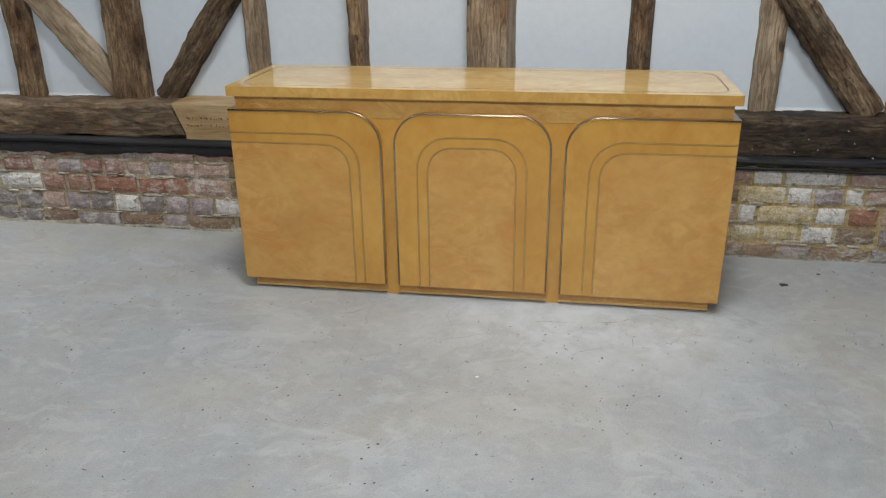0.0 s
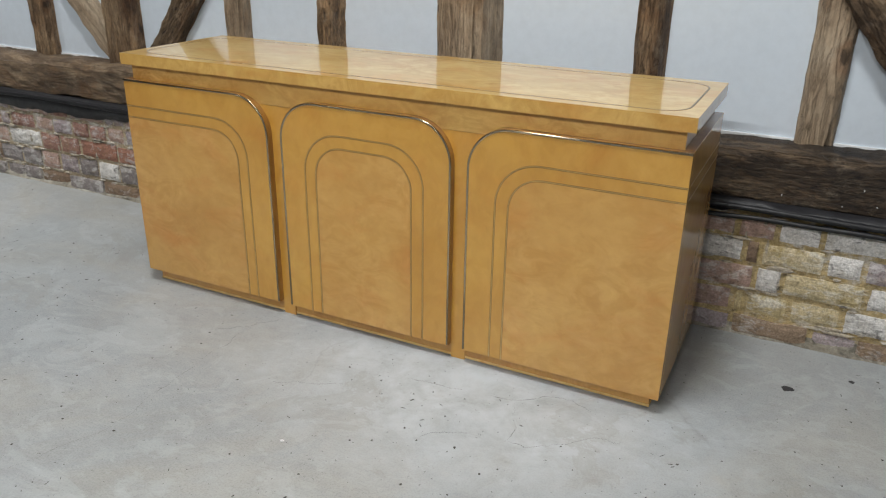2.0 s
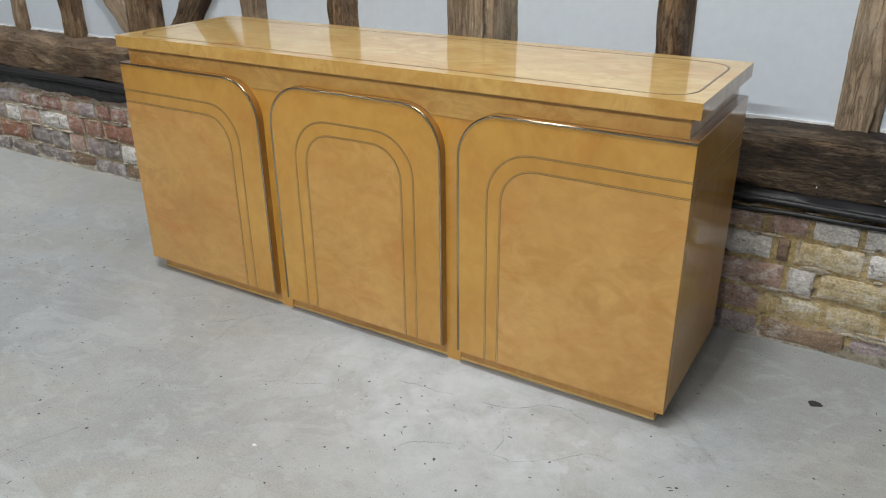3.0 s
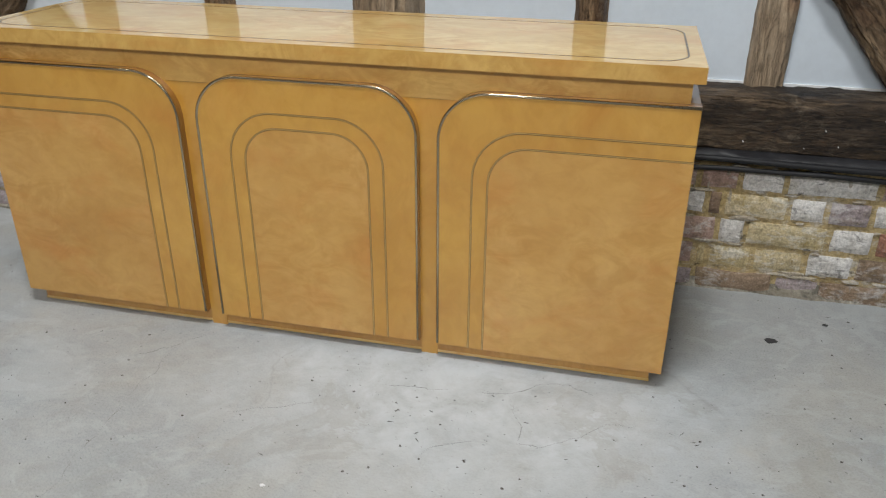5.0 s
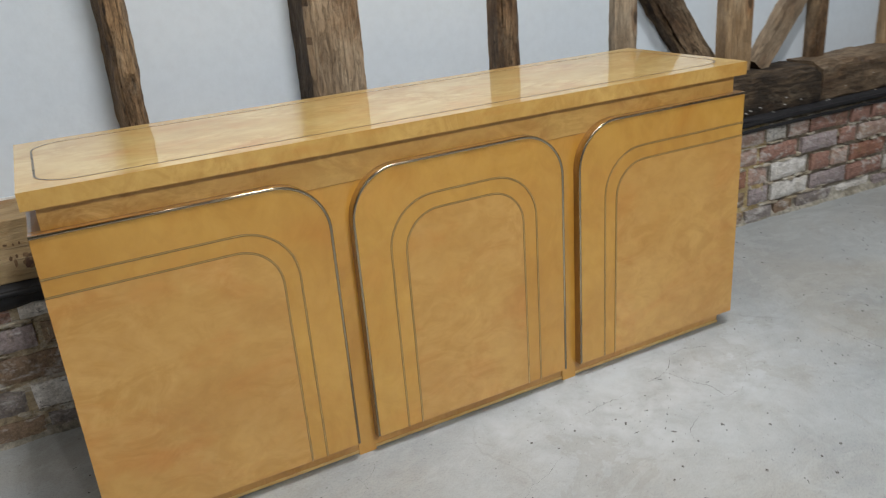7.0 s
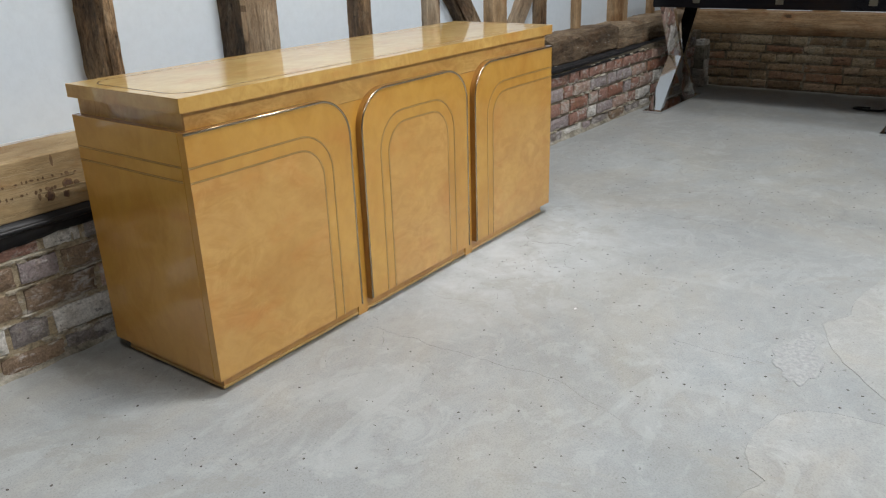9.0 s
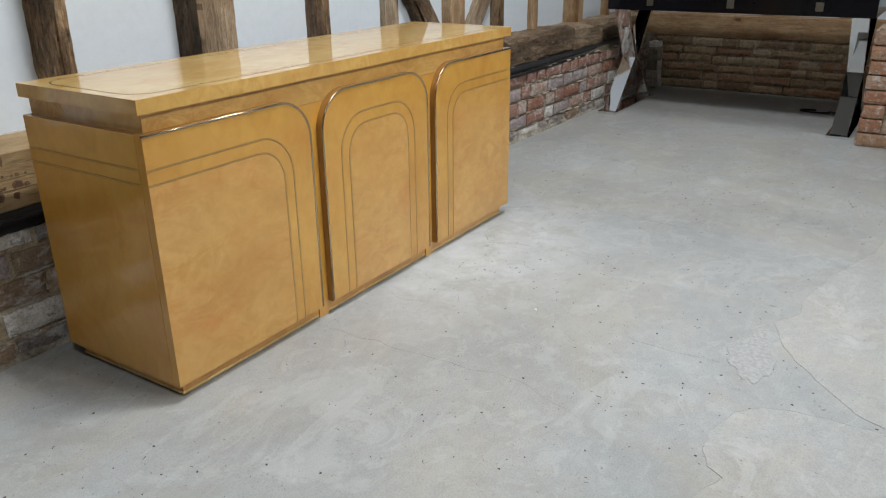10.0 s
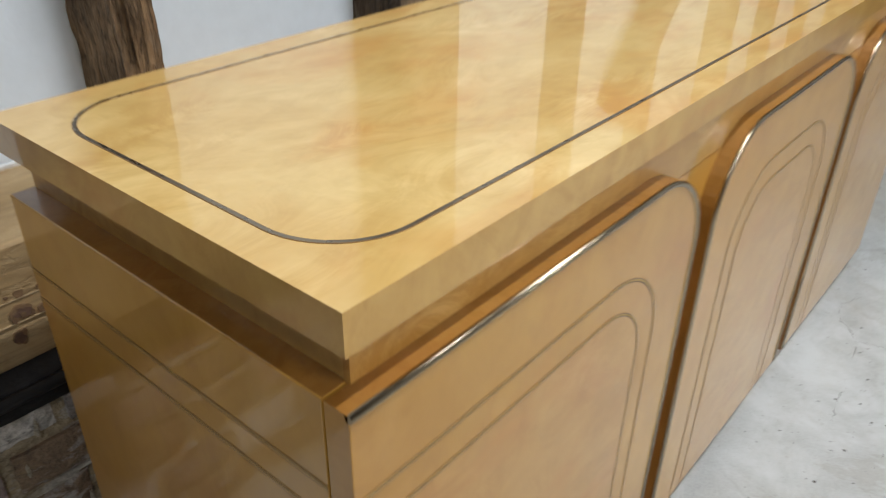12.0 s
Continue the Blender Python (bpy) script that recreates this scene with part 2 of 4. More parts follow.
def concrete_material(name="power_floated_concrete", lift=1.0, tint=(0.965, 0.98, 0.972)):
    m, t, b = material(name)
    v = world_coords(t)
    big = noise_of(t, v, 0.9, 6, 0.62, 0.7)
    mid = noise_of(t, v, 3.4, 7, 0.68, 0.9)
    fine = noise_of(t, v, 22, 6, 0.7, 0.3)
    dust = noise_of(t, v, 210, 3, 0.6)
    c = ramp(t, big, [(0.30, (0.295, 0.300, 0.297)), (0.50, (0.338, 0.345, 0.345)), (0.70, (0.370, 0.379, 0.381))])
    c = mix(t, 0.40, c, ramp(t, mid, [(0.28, (0.72, 0.71, 0.69)), (0.50, grey(0.97)), (0.68, grey(1.14))]), "MULTIPLY")
    c = mix(t, 0.28, c, ramp(t, fine, [(0.30, grey(0.70)), (0.65, grey(1.12))]), "MULTIPLY")
    c = mix(t, 0.4, c, ramp(t, dust, [(0.30, grey(0.55)), (0.55, grey(1.05))]), "MULTIPLY")
    rust = noise_of(t, v, 2.3, 5, 0.72, 1.2)
    c = mix(t, ramp(t, rust, [(0.60, grey(0.0)), (0.78, grey(0.30))]), c, (0.40, 0.34, 0.25))
    milk = noise_of(t, v, 1.5, 7, 0.72, 1.6)
    c = mix(t, ramp(t, milk, [(0.56, grey(0.0)), (0.70, grey(0.26))]), c, (0.47, 0.485, 0.49))
    smear = noise_of(t, world_coords(t, (1.0, 3.5, 1.0)), 3.2, 6, 0.7, 1.0)
    c = mix(t, ramp(t, smear, [(0.56, grey(0.0)), (0.68, grey(0.22))]), c, (0.47, 0.485, 0.49))
    grime = noise_of(t, v, 5.2, 6, 0.75, 1.4)
    c = mix(t, ramp(t, grime, [(0.58, grey(0.0)), (0.72, grey(0.26))]), c, (0.235, 0.222, 0.198))
    drift = noise_of(t, v, 1.3, 6, 0.66, 1.2)
    c = mix(t, 1.0, c, ramp(t, drift, [(0.36, (0.965, 0.992, 1.020)), (0.50, grey(1.0)), (0.64, (1.045, 1.005, 0.945))]), "MULTIPLY")
    smudge = noise_of(t, world_coords(t, (1.0, 1.6, 1.0)), 7.5, 7, 0.76, 1.8)
    c = mix(t, ramp(t, smudge, [(0.55, grey(0.0)), (0.70, grey(0.16))]), c, (0.50, 0.515, 0.52))
    c = mix(t, ramp(t, smudge, [(0.33, grey(0.20)), (0.43, grey(0.0))]), c, (0.265, 0.252, 0.230))
    # scuffs before the cupboard, whitened also for lamp light the doors reflect here
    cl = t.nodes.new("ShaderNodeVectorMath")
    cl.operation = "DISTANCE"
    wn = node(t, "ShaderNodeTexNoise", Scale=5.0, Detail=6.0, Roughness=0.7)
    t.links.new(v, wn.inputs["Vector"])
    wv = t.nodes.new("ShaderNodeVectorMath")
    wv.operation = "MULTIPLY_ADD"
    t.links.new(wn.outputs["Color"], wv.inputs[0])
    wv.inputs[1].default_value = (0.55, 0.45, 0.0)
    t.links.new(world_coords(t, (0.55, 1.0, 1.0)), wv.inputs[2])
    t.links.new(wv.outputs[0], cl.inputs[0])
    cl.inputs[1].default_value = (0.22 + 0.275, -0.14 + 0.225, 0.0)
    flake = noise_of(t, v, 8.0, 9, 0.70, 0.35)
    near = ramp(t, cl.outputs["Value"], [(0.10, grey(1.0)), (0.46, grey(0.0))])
    scuff_glow = mix(t, 1.0, near, ramp(t, flake, [(0.34, grey(0.25)), (0.62, grey(1.0))]), "MULTIPLY")
    c = mix(t, scuff_glow, c, (0.490, 0.518, 0.540))
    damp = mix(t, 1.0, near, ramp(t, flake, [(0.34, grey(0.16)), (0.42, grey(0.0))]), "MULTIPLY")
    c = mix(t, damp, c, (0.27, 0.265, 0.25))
    wipe = noise_of(t, world_coords(t, (2.6, 11.0, 1.0)), 1.6, 8, 0.74, 0.9)
    c = mix(t, ramp(t, wipe, [(0.56, grey(0.0)), (0.68, grey(0.10))]), c, (0.475, 0.495, 0.505))
    # crisp-edged old water stains and worn laitance
    tide = noise_of(t, v, 2.1, 8, 0.66, 0.8)
    c = mix(t, ramp(t, tide, [(0.585, grey(0.0)), (0.600, grey(0.34)), (0.66, grey(0.10))]), c, (0.275, 0.262, 0.232))
    c = mix(t, ramp(t, tide, [(0.36, grey(0.30)), (0.405, grey(0.16)), (0.415, grey(0.0))]), c, (0.455, 0.478, 0.490))
    trowel = noise_of(t, world_coords(t, (3.0, 4.2, 1.0)), 1.6, 9, 0.70, 1.3)
    c = mix(t, ramp(t, trowel, [(0.56, grey(0.0)), (0.60, grey(0.22)), (0.70, grey(0.08))]), c, (0.50, 0.52, 0.53))
    c = mix(t, ramp(t, trowel, [(0.34, grey(0.20)), (0.42, grey(0.0))]), c, (0.26, 0.25, 0.235))
    pock = noise_of(t, v, 46, 5, 0.7, 0.4)
    c = mix(t, ramp(t, pock, [(0.30, grey(0.35)), (0.37, grey(0.0))]), c, (0.24, 0.232, 0.215))
    # hairline cracks
    warp = node(t, "ShaderNodeTexNoise", Scale=2.6, Detail=4.0)
    t.links.new(v, warp.inputs["Vector"])
    add = t.nodes.new("ShaderNodeVectorMath")
    add.operation = "MULTIPLY_ADD"
    t.links.new(warp.outputs["Color"], add.inputs[0])
    add.inputs[1].default_value = (0.5, 0.5, 0.0)
    t.links.new(v, add.inputs[2])
    vor = node(t, "ShaderNodeTexVoronoi", Scale=0.9)
    vor.feature = "DISTANCE_TO_EDGE"
    t.links.new(add.outputs[0], vor.inputs["Vector"])
    crack = ramp(t, vor.outputs["Distance"], [(0.0, grey(1.0)), (0.006, grey(0.0))])
    part_on = ramp(t, noise_of(t, v, 1.9, 3), [(0.52, grey(0.0)), (0.62, grey(0.25))])
    c = mix(t, mix(t, 1.0, crack, part_on, "MULTIPLY"), c, (0.16, 0.155, 0.145))
    spots = noise_of(t, v, 75, 2, 0.5)
    c = mix(t, ramp(t, spots, [(0.70, grey(0.0)), (0.74, grey(0.6))]), c, (0.12, 0.115, 0.11))
    c = mix(t, 1.0, c, tuple(lift * k for k in tint), "MULTIPLY")
    t.links.new(c, b.inputs["Base Color"])
    t.links.new(ramp(t, mid, [(0.3, grey(0.36)), (0.7, grey(0.56))]), b.inputs["Roughness"])
    b.inputs["Specular IOR Level"].default_value = 0.45
    bump(t, b, mix(t, 0.5, fine, mid), 0.10, 0.006)
    return m


def plain(name, colour, rough, bump_scale=40.0, bump_amount=0.2, vary=0.25, gloss=0.5):
    m, t, b = material(name)
    n = noise_of(t, coords(t), bump_scale, 4, 0.6)
    c = mix(t, vary, colour, ramp(t, n, [(0.3, grey(0.4)), (0.65, grey(1.0))]), "MULTIPLY")
    t.links.new(c, b.inputs["Base Color"])
    b.inputs["Roughness"].default_value = rough
    b.inputs["Specular IOR Level"].default_value = gloss
    if bump_amount:
        bump(t, b, n, bump_amount, 0.004)
    return m


M_DOOR = veneer("lacquered_maple_veneer", (0.462, 0.217, 0.024), (0.598, 0.336, 0.058), streak=(11, 11, 7), cream=0.35, cloudy=(2.6, 2.6, 2.4), stain=0.40)
M_PANEL = veneer("lacquered_maple_panel", (0.470, 0.226, 0.036), (0.605, 0.350, 0.086), streak=(10, 10, 14), cream=0.58, cloudy=(3.0, 3.0, 3.4), stain=0.62, swirl=0.15)
# base lightened for the white wall mirrored in the top; cream figure stays its own
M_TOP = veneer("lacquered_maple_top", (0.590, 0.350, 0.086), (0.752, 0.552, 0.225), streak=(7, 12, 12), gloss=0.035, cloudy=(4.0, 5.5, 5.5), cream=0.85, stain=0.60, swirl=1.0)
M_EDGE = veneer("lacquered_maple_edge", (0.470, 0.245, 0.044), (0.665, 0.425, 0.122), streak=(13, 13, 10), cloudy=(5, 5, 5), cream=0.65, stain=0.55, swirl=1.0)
# frieze colour raised against the slab's shadow, on top of its own pale feathering
M_FRIEZE = veneer("lightened_lacquered_maple_frieze", (0.520, 0.268, 0.052), (0.700, 0.430, 0.120), streak=(9, 9, 14), cloudy=(4, 4, 6), cream=0.85, stain=0.30, swirl=0.8)
# amber of the edges, deepened for the shade under the slab and between doors
M_AMBER = veneer("shade_deepened_amber_lacquered_edge", (0.225, 0.096, 0.015), (0.360, 0.172, 0.031), streak=(40, 40, 12), gloss=0.02)
M_PLINTH = veneer("orange_brown_lacquered_plinth", (0.400, 0.180, 0.022), (0.580, 0.300, 0.050), streak=(40, 40, 12))
M_CHROME = metal("polished_brassy_chrome_bead", (0.46, 0.375, 0.255), 0.19, 0.08)
M_BRASS = metal("dull_brass_inlay", (0.66, 0.47, 0.20), 0.40, 0.15)
M_RESIN = plain("dark_resin_joint", (0.235, 0.128, 0.040), 0.35, 60, 0.0, 0.2)
M_INLAY = metal("grey_metal_inlay", (0.36, 0.31, 0.24), 0.24, 0.15)
M_PLASTER = plaster_material("white_painted_plaster", (0.675, 0.745, 0.815))
# for the unseen walls: dark enough that little bounced light fills the shadows
M_UNSEEN_WALL = plaster_material("unseen_wall_grey_brown", (0.30, 0.28, 0.26))
M_CEIL = plaster_material("grey_ceiling_boards", (0.26, 0.25, 0.235))
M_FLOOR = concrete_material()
T_SILL = timber_material("blackened_oak_sill", [(0.018, 0.012, 0.008), (0.060, 0.040, 0.024), (0.170, 0.115, 0.066)], pale=0.30, cut=0.75)
T_DARK = timber_material("dark_weathered_oak", [(0.120, 0.068, 0.034), (0.300, 0.188, 0.098), (0.480, 0.325, 0.185)], pale=0.45, cut=0.8)
T_BROWN = timber_material("brown_weathered_oak", [(0.110, 0.064, 0.033), (0.270, 0.172, 0.094), (0.430, 0.300, 0.175)], pale=0.45, cut=0.65)
T_GREY = timber_material("grey_weathered_oak", [(0.190, 0.130, 0.080), (0.345, 0.255, 0.168), (0.480, 0.372, 0.258)], pale=0.4, cut=0.38)
T_BLOCK = timber_material("pale_sawn_oak_block", [(0.315, 0.212, 0.098), (0.405, 0.285, 0.145), (0.475, 0.350, 0.195)], pale=0.12, cut=0.08)
T_BEAM = timber_material("brown_black_oak_beam", [(0.070, 0.046, 0.027), (0.165, 0.112, 0.068), (0.300, 0.214, 0.132)], pale=0.35, cut=0.40)
T_BRACE = timber_material("dark_brown_oak_brace", [(0.060, 0.037, 0.021), (0.165, 0.108, 0.062), (0.330, 0.232, 0.140)], pale=0.45, cut=0.8)
T_PALE = timber_material("pale_new_oak", [(0.280, 0.168, 0.080), (0.390, 0.252, 0.132), (0.480, 0.338, 0.198)], pale=0.25, cut=0.30)
def brick_class(name, a, b2, wash, soot=0.25, lime=0.2, wash_colour=(0.60, 0.575, 0.55)):
    return brick_material(name, [(0.0, a), (1.0, b2)], wash=wash, soot=soot, lime_amount=lime, wash_colour=wash_colour)


BRICKS = {
    "o": brick_class("orange_red_brick", (0.37, 0.185, 0.125), (0.33, 0.165, 0.12), 0.42),
    "r": brick_class("red_brick", (0.37, 0.21, 0.165), (0.32, 0.18, 0.145), 0.52),
    "p": brick_class("pink_washed_brick", (0.48, 0.33, 0.27), (0.41, 0.29, 0.245), 0.66, wash_colour=(0.62, 0.575, 0.535)),
    "w": brick_class("white_washed_brick", (0.68, 0.65, 0.61), (0.58, 0.55, 0.51), 0.80, soot=0.5, wash_colour=(0.80, 0.78, 0.75)),
    "l": brick_class("lilac_grey_brick", (0.40, 0.335, 0.335), (0.34, 0.285, 0.285), 0.52, wash_colour=(0.60, 0.575, 0.57)),
    "g": brick_class("blue_grey_brick", (0.29, 0.26, 0.25), (0.24, 0.21, 0.20), 0.52),
    "y": brick_class("ochre_stained_brick", (0.60, 0.51, 0.34), (0.52, 0.42, 0.23), 0.60, lime=0.9, wash_colour=(0.68, 0.65, 0.57)),
    "b": brick_class("brown_brick", (0.29, 0.21, 0.145), (0.24, 0.165, 0.115), 0.45),
}
B_BROWN = brick_material("sooty_brown_brick", [(0.0, (0.22, 0.14, 0.09)), (0.3, (0.56, 0.42, 0.27)), (0.55, (0.42, 0.23, 0.15)), (0.8, (0.64, 0.53, 0.37)), (1.0, (0.32, 0.22, 0.14))], wash=0.30, soot=0.6, wash_colour=(0.48, 0.42, 0.33))
B_RED = brick_material("orange_red_return_brick", [(0.0, (0.38, 0.19, 0.12)), (0.5, (0.45, 0.26, 0.17)), (1.0, (0.40, 0.28, 0.21))], wash=0.45, soot=0.35)
M_MORTAR = brick_material("lime_mortar", [(0.0, (0.50, 0.385, 0.20)), (1.0, (0.50, 0.385, 0.20))], wash=0.50, wash_colour=(0.62, 0.59, 0.53), soot=0.5, lime=(0.43, 0.31, 0.12), lime_amount=0.6)
M_MORTAR_CREAM = brick_material("cream_lime_mortar", [(0.0, (0.43, 0.350, 0.240)), (1.0, (0.43, 0.350, 0.240))], wash=0.55, wash_colour=(0.60, 0.57, 0.52), soot=0.4, lime_amount=0.25)
M_MORTAR_GREY = brick_material("dark_grey_mortar", [(0.0, (0.23, 0.195, 0.15)), (1.0, (0.23, 0.195, 0.15))], wash=0.32, wash_colour=(0.46, 0.43, 0.38), soot=0.6, lime_amount=0.2)
M_LUMP = brick_material("limewash_lump", [(0.0, (0.44, 0.385, 0.30)), (1.0, (0.44, 0.385, 0.30))], wash=0.62, wash_colour=(0.62, 0.595, 0.55), soot=0.6, lime_amount=0.3)
M_MORTAR_DARK = mortar_material("sooty_mortar", [(0.22, 0.18, 0.125), (0.42, 0.355, 0.255), (0.58, 0.52, 0.41)])
M_FOOTING = mortar_material("rough_footing_mortar", [(0.16, 0.14, 0.10), (0.34, 0.31, 0.25), (0.50, 0.48, 0.42)])
M_BLACK = plain("black_plastic_membrane", (0.020, 0.020, 0.023), 0.5, 22, 1.0, 0.7, 0.38)
M_CABLE = plain("black_rubber_cable", (0.014, 0.014, 0.016), 0.45, 60, 0.05, 0.25, 0.35)
M_TABLE = plain("black_gloss_lacquer", (0.006, 0.006, 0.008), 0.12, 5, 0.0, gloss=0.22)
M_STEEL = metal("mirror_polished_steel", (0.78, 0.79, 0.80), 0.03, 0.05)
M_PLATE = metal("aged_brass_plate", (0.17, 0.155, 0.125), 0.40, 0.2)
M_STAIN = plain("black_tar_stain", (0.03, 0.03, 0.033), 0.6, 90, 0.3)
M_SCREED = concrete_material("pale_repair_screed_concrete", 1.10, (0.975, 0.97, 0.945))


# ---------------------------------------------------------------- mesh helpers
def link_mesh(name, mesh, mat, parent=None, label=""):
    ob = new(name, mesh)
    if mat and not mesh.materials:
        mesh.materials.append(mat)
    if parent is not None:
        ob.parent = parent
    if label:
        ob["label"] = label
    return ob


def part(name, bm, mat, parent=None, label="", smooth=False):
    mesh = bpy.data.meshes.new(name)
    bmesh.ops.recalc_face_normals(bm, faces=bm.faces)
    bm.to_mesh(mesh)
    bm.free()
    if smooth:
        mesh.polygons.foreach_set("use_smooth", [len(p.vertices) <= 4 for p in mesh.polygons])
    return link_mesh(name, mesh, mat, parent, label)


def thing(name, label, category, at=(0, 0, 0), group="", kind=""):
    ob = new(name)
    ob.location = at
    return tagged(ob, label, category, group, kind)


def box(x0, x1, y0, y1, z0, z1, bevel=0.0, bm=None):
    bm = bm or bmesh.new()
    vs = [bm.verts.new((x, y, z)) for x in (x0, x1) for y in (y0, y1) for z in (z0, z1)]
    fs = [bm.faces.new([vs[i] for i in q]) for q in ((0, 1, 3, 2), (4, 6, 7, 5), (0, 4, 5, 1), (2, 3, 7, 6), (0, 2, 6, 4), (1, 5, 7, 3))]
    if bevel:
        es = list({e for f in fs for e in f.edges})
        bmesh.ops.bevel(bm, geom=es, offset=bevel, segments=2, profile=0.5, affect="EDGES")
    return bm


def arc(cx, cz, r, a0, a1, n=10):
    return [(cx + r * math.cos(radians(a0 + (a1 - a0) * i / n)), cz + r * math.sin(radians(a0 + (a1 - a0) * i / n))) for i in range(n + 1)]


def prism(outline, y0, y1, bevel=0.0):
    """An outline in x and z, from y0 (front) to y1."""
    bm = bmesh.new()
    front = [bm.verts.new((x, y0, z)) for x, z in outline]
    back = [bm.verts.new((x, y1, z)) for x, z in outline]
    f = bm.faces.new(front)
    bm.faces.new(back[::-1])
    n = len(outline)
    for i in range(n):
        j = (i + 1) % n
        bm.faces.new((front[j], front[i], back[i], back[j]))
    if bevel:
        bmesh.ops.bevel(bm, geom=list(f.edges), offset=bevel, segments=2, profile=0.5, affect="EDGES")
    return bm


def tube(points, r, n=8, closed=False, bm=None):
    bm = bm or bmesh.new()
    pts = [Vector(p) for p in points]
    rings = []
    up = None
    count = len(pts)
    for i, p in enumerate(pts):
        a = pts[i - 1] if (i or closed) else p
        b = pts[(i + 1) % count] if (i + 1 < count or closed) else p
        d = (b - a).normalized()
        if up is None:
            up = d.orthogonal().normalized()
        side = d.cross(up).normalized()
        up = side.cross(d).normalized()
        rings.append([bm.verts.new(p + r * (math.cos(2 * math.pi * k / n) * up + math.sin(2 * math.pi * k / n) * side)) for k in range(n)])
    pairs = list(zip(rings, rings[1:])) + ([(rings[-1], rings[0])] if closed else [])
    for r0, r1 in pairs:
        for k in range(n):
            bm.faces.new((r0[k], r0[(k + 1) % n], r1[(k + 1) % n], r1[k]))
    if not closed:
        bm.faces.new(rings[0][::-1])
        bm.faces.new(rings[-1])
    return bm


def strip(points, width, normal, thick=0.0012, closed=False, border=0.0007):
    """A thin raised ribbon along points that lie in one plane with the given normal; its borders take the second material."""
    bm = bmesh.new()
    nrm = Vector(normal)
    pts = [Vector(p) for p in points]
    count = len(pts)
    rows = []
    for i, p in enumerate(pts):
        a = pts[i - 1] if (i or closed) else p
        b = pts[(i + 1) % count] if (i + 1 < count or closed) else p
        side = (b - a).normalized().cross(nrm).normalized()
        out, inn = side * width / 2, side * (width / 2 - border)
        low, high = nrm * -thick, nrm * thick * 0.35
        rows.append([bm.verts.new(p + q) for q in (low - out, high - out, high * 1.3 - inn, high * 1.3 + inn, high + out, low + out)])
    pairs = list(zip(rows, rows[1:])) + ([(rows[-1], rows[0])] if closed else [])
    for r0, r1 in pairs:
        for k in range(5):
            bm.faces.new((r0[k], r0[k + 1], r1[k + 1], r1[k])).material_index = 0 if k == 2 else 1
    return bm


def inlay(points, width, normal, mat, parent, label, **shape):
    ob = part("inlay_line", strip(points, width, normal, **shape), mat, parent, label)
    ob.data.materials.append(M_RESIN)
    return ob


def rough_beam(length, w, d, seed, wob=0.006, notch=0.008, step=0.020, taper=0.0, lean=0.0, round_edge=0.012, cut_left=0.0, cut_right=0.0, flare=0.0):
    """A hewn timber along z from 0, w wide in x, d deep in y (front at y = 0), with waney edges.
    cut_left, cut_right: by how much the front lies inside the back on that side; flare: how much wider the foot is."""
    rng = random.Random(seed)
    off = Vector((rng.uniform(-50, 50), rng.uniform(-50, 50), rng.uniform(-50, 50)))
    n = max(3, int(length / step))
    e = round_edge
    section = [(-0.5, e / d), (-0.5 + e / w, 0)] + [(-0.36 + 0.12 * k, 0) for k in range(7)] + [(0.5 - e / w, 0), (0.5, e / d), (0.5, 0.25), (0.5, 0.5), (0.5, 1), (-0.5, 1), (-0.5, 0.5), (-0.5, 0.25)]
    corners = (0, 1, 9, 10)
    bm = bmesh.new()
    rings = []
    for i in range(n + 1):
        z = length * i / n
        k = 1 - taper * z / length
        shift = noise.noise(off + Vector((0, 0, z * 1.6))) * wob * 0.9 + lean * z
        ring = []
        for j, (u, v) in enumerate(section):
            x, y = u * w * k * (1 + flare * math.exp(-z / 0.07)), v * d
            x += (cut_left if u < 0 else -cut_right) * min(1.0, abs(u) * 2.4) * (1 - min(1.0, v * 1.05))
            q = off + Vector((x * 9, y * 9, z * 5.5))
            jag = noise.noise(q) * wob * 0.8 + noise.noise(q * 3.1) * wob * 0.7 + noise.noise(q * 6.3) * wob * 0.45
            corner = j in corners
            bite = max(0.0, noise.noise(off + Vector((u * 7, 0, z * 3.3))) - 0.12) * notch * 5 if corner else 0.0
            sx = -1 if u > 0 else 1
            ring.append(bm.verts.new((x + shift + (jag + sx * bite if abs(u) > 0.3 else 0), y + (jag * 0.75 if v < 0.1 else 0) + bite * 0.6, z)))
        rings.append(ring)
    m = len(section)
    for r0, r1 in zip(rings, rings[1:]):
        for j in range(m):
            bm.faces.new((r0[j], r0[(j + 1) % m], r1[(j + 1) % m], r1[j]))
    bm.faces.new(rings[0][::-1])
    bm.faces.new(rings[-1])
    return bm


def frame_timber(name, a, b, w, y_front, y_back, mat, seed, parent, label="", place=Matrix.Identity(4), **shape):
    """A timber in a wall's plane from a to b (x, z of its middle line)."""
    run = Vector((b[0] - a[0], 0, b[1] - a[1]))
    bm = rough_beam(run.length, w, y_back - y_front, seed, **shape)
    ob = part(name, bm, mat, parent, label, smooth=False)
    ob.matrix_local = place @ Matrix.Translation((a[0], y_front, a[1])) @ Matrix.Rotation(math.atan2(run.x, run.z), 4, "Y")
    return ob


# ---------------------------------------------------------------- the room
X0, X1, Y0 = -5.2, 4.13, -5.6
PLASTER, BRICK, SILL = 0.762, 0.557, 0.585
SILL_TOP, SILL_LOW = 0.556, 0.398


def structure(name, bm, mat, label, category):
    return tagged(part(name, bm, mat), label, category, kind="structure")


def floor_mesh():
    bm = box(X0 - 0.3, 4.6, Y0 - 0.3, 1.05, -0.12, 0.0)
    return bm


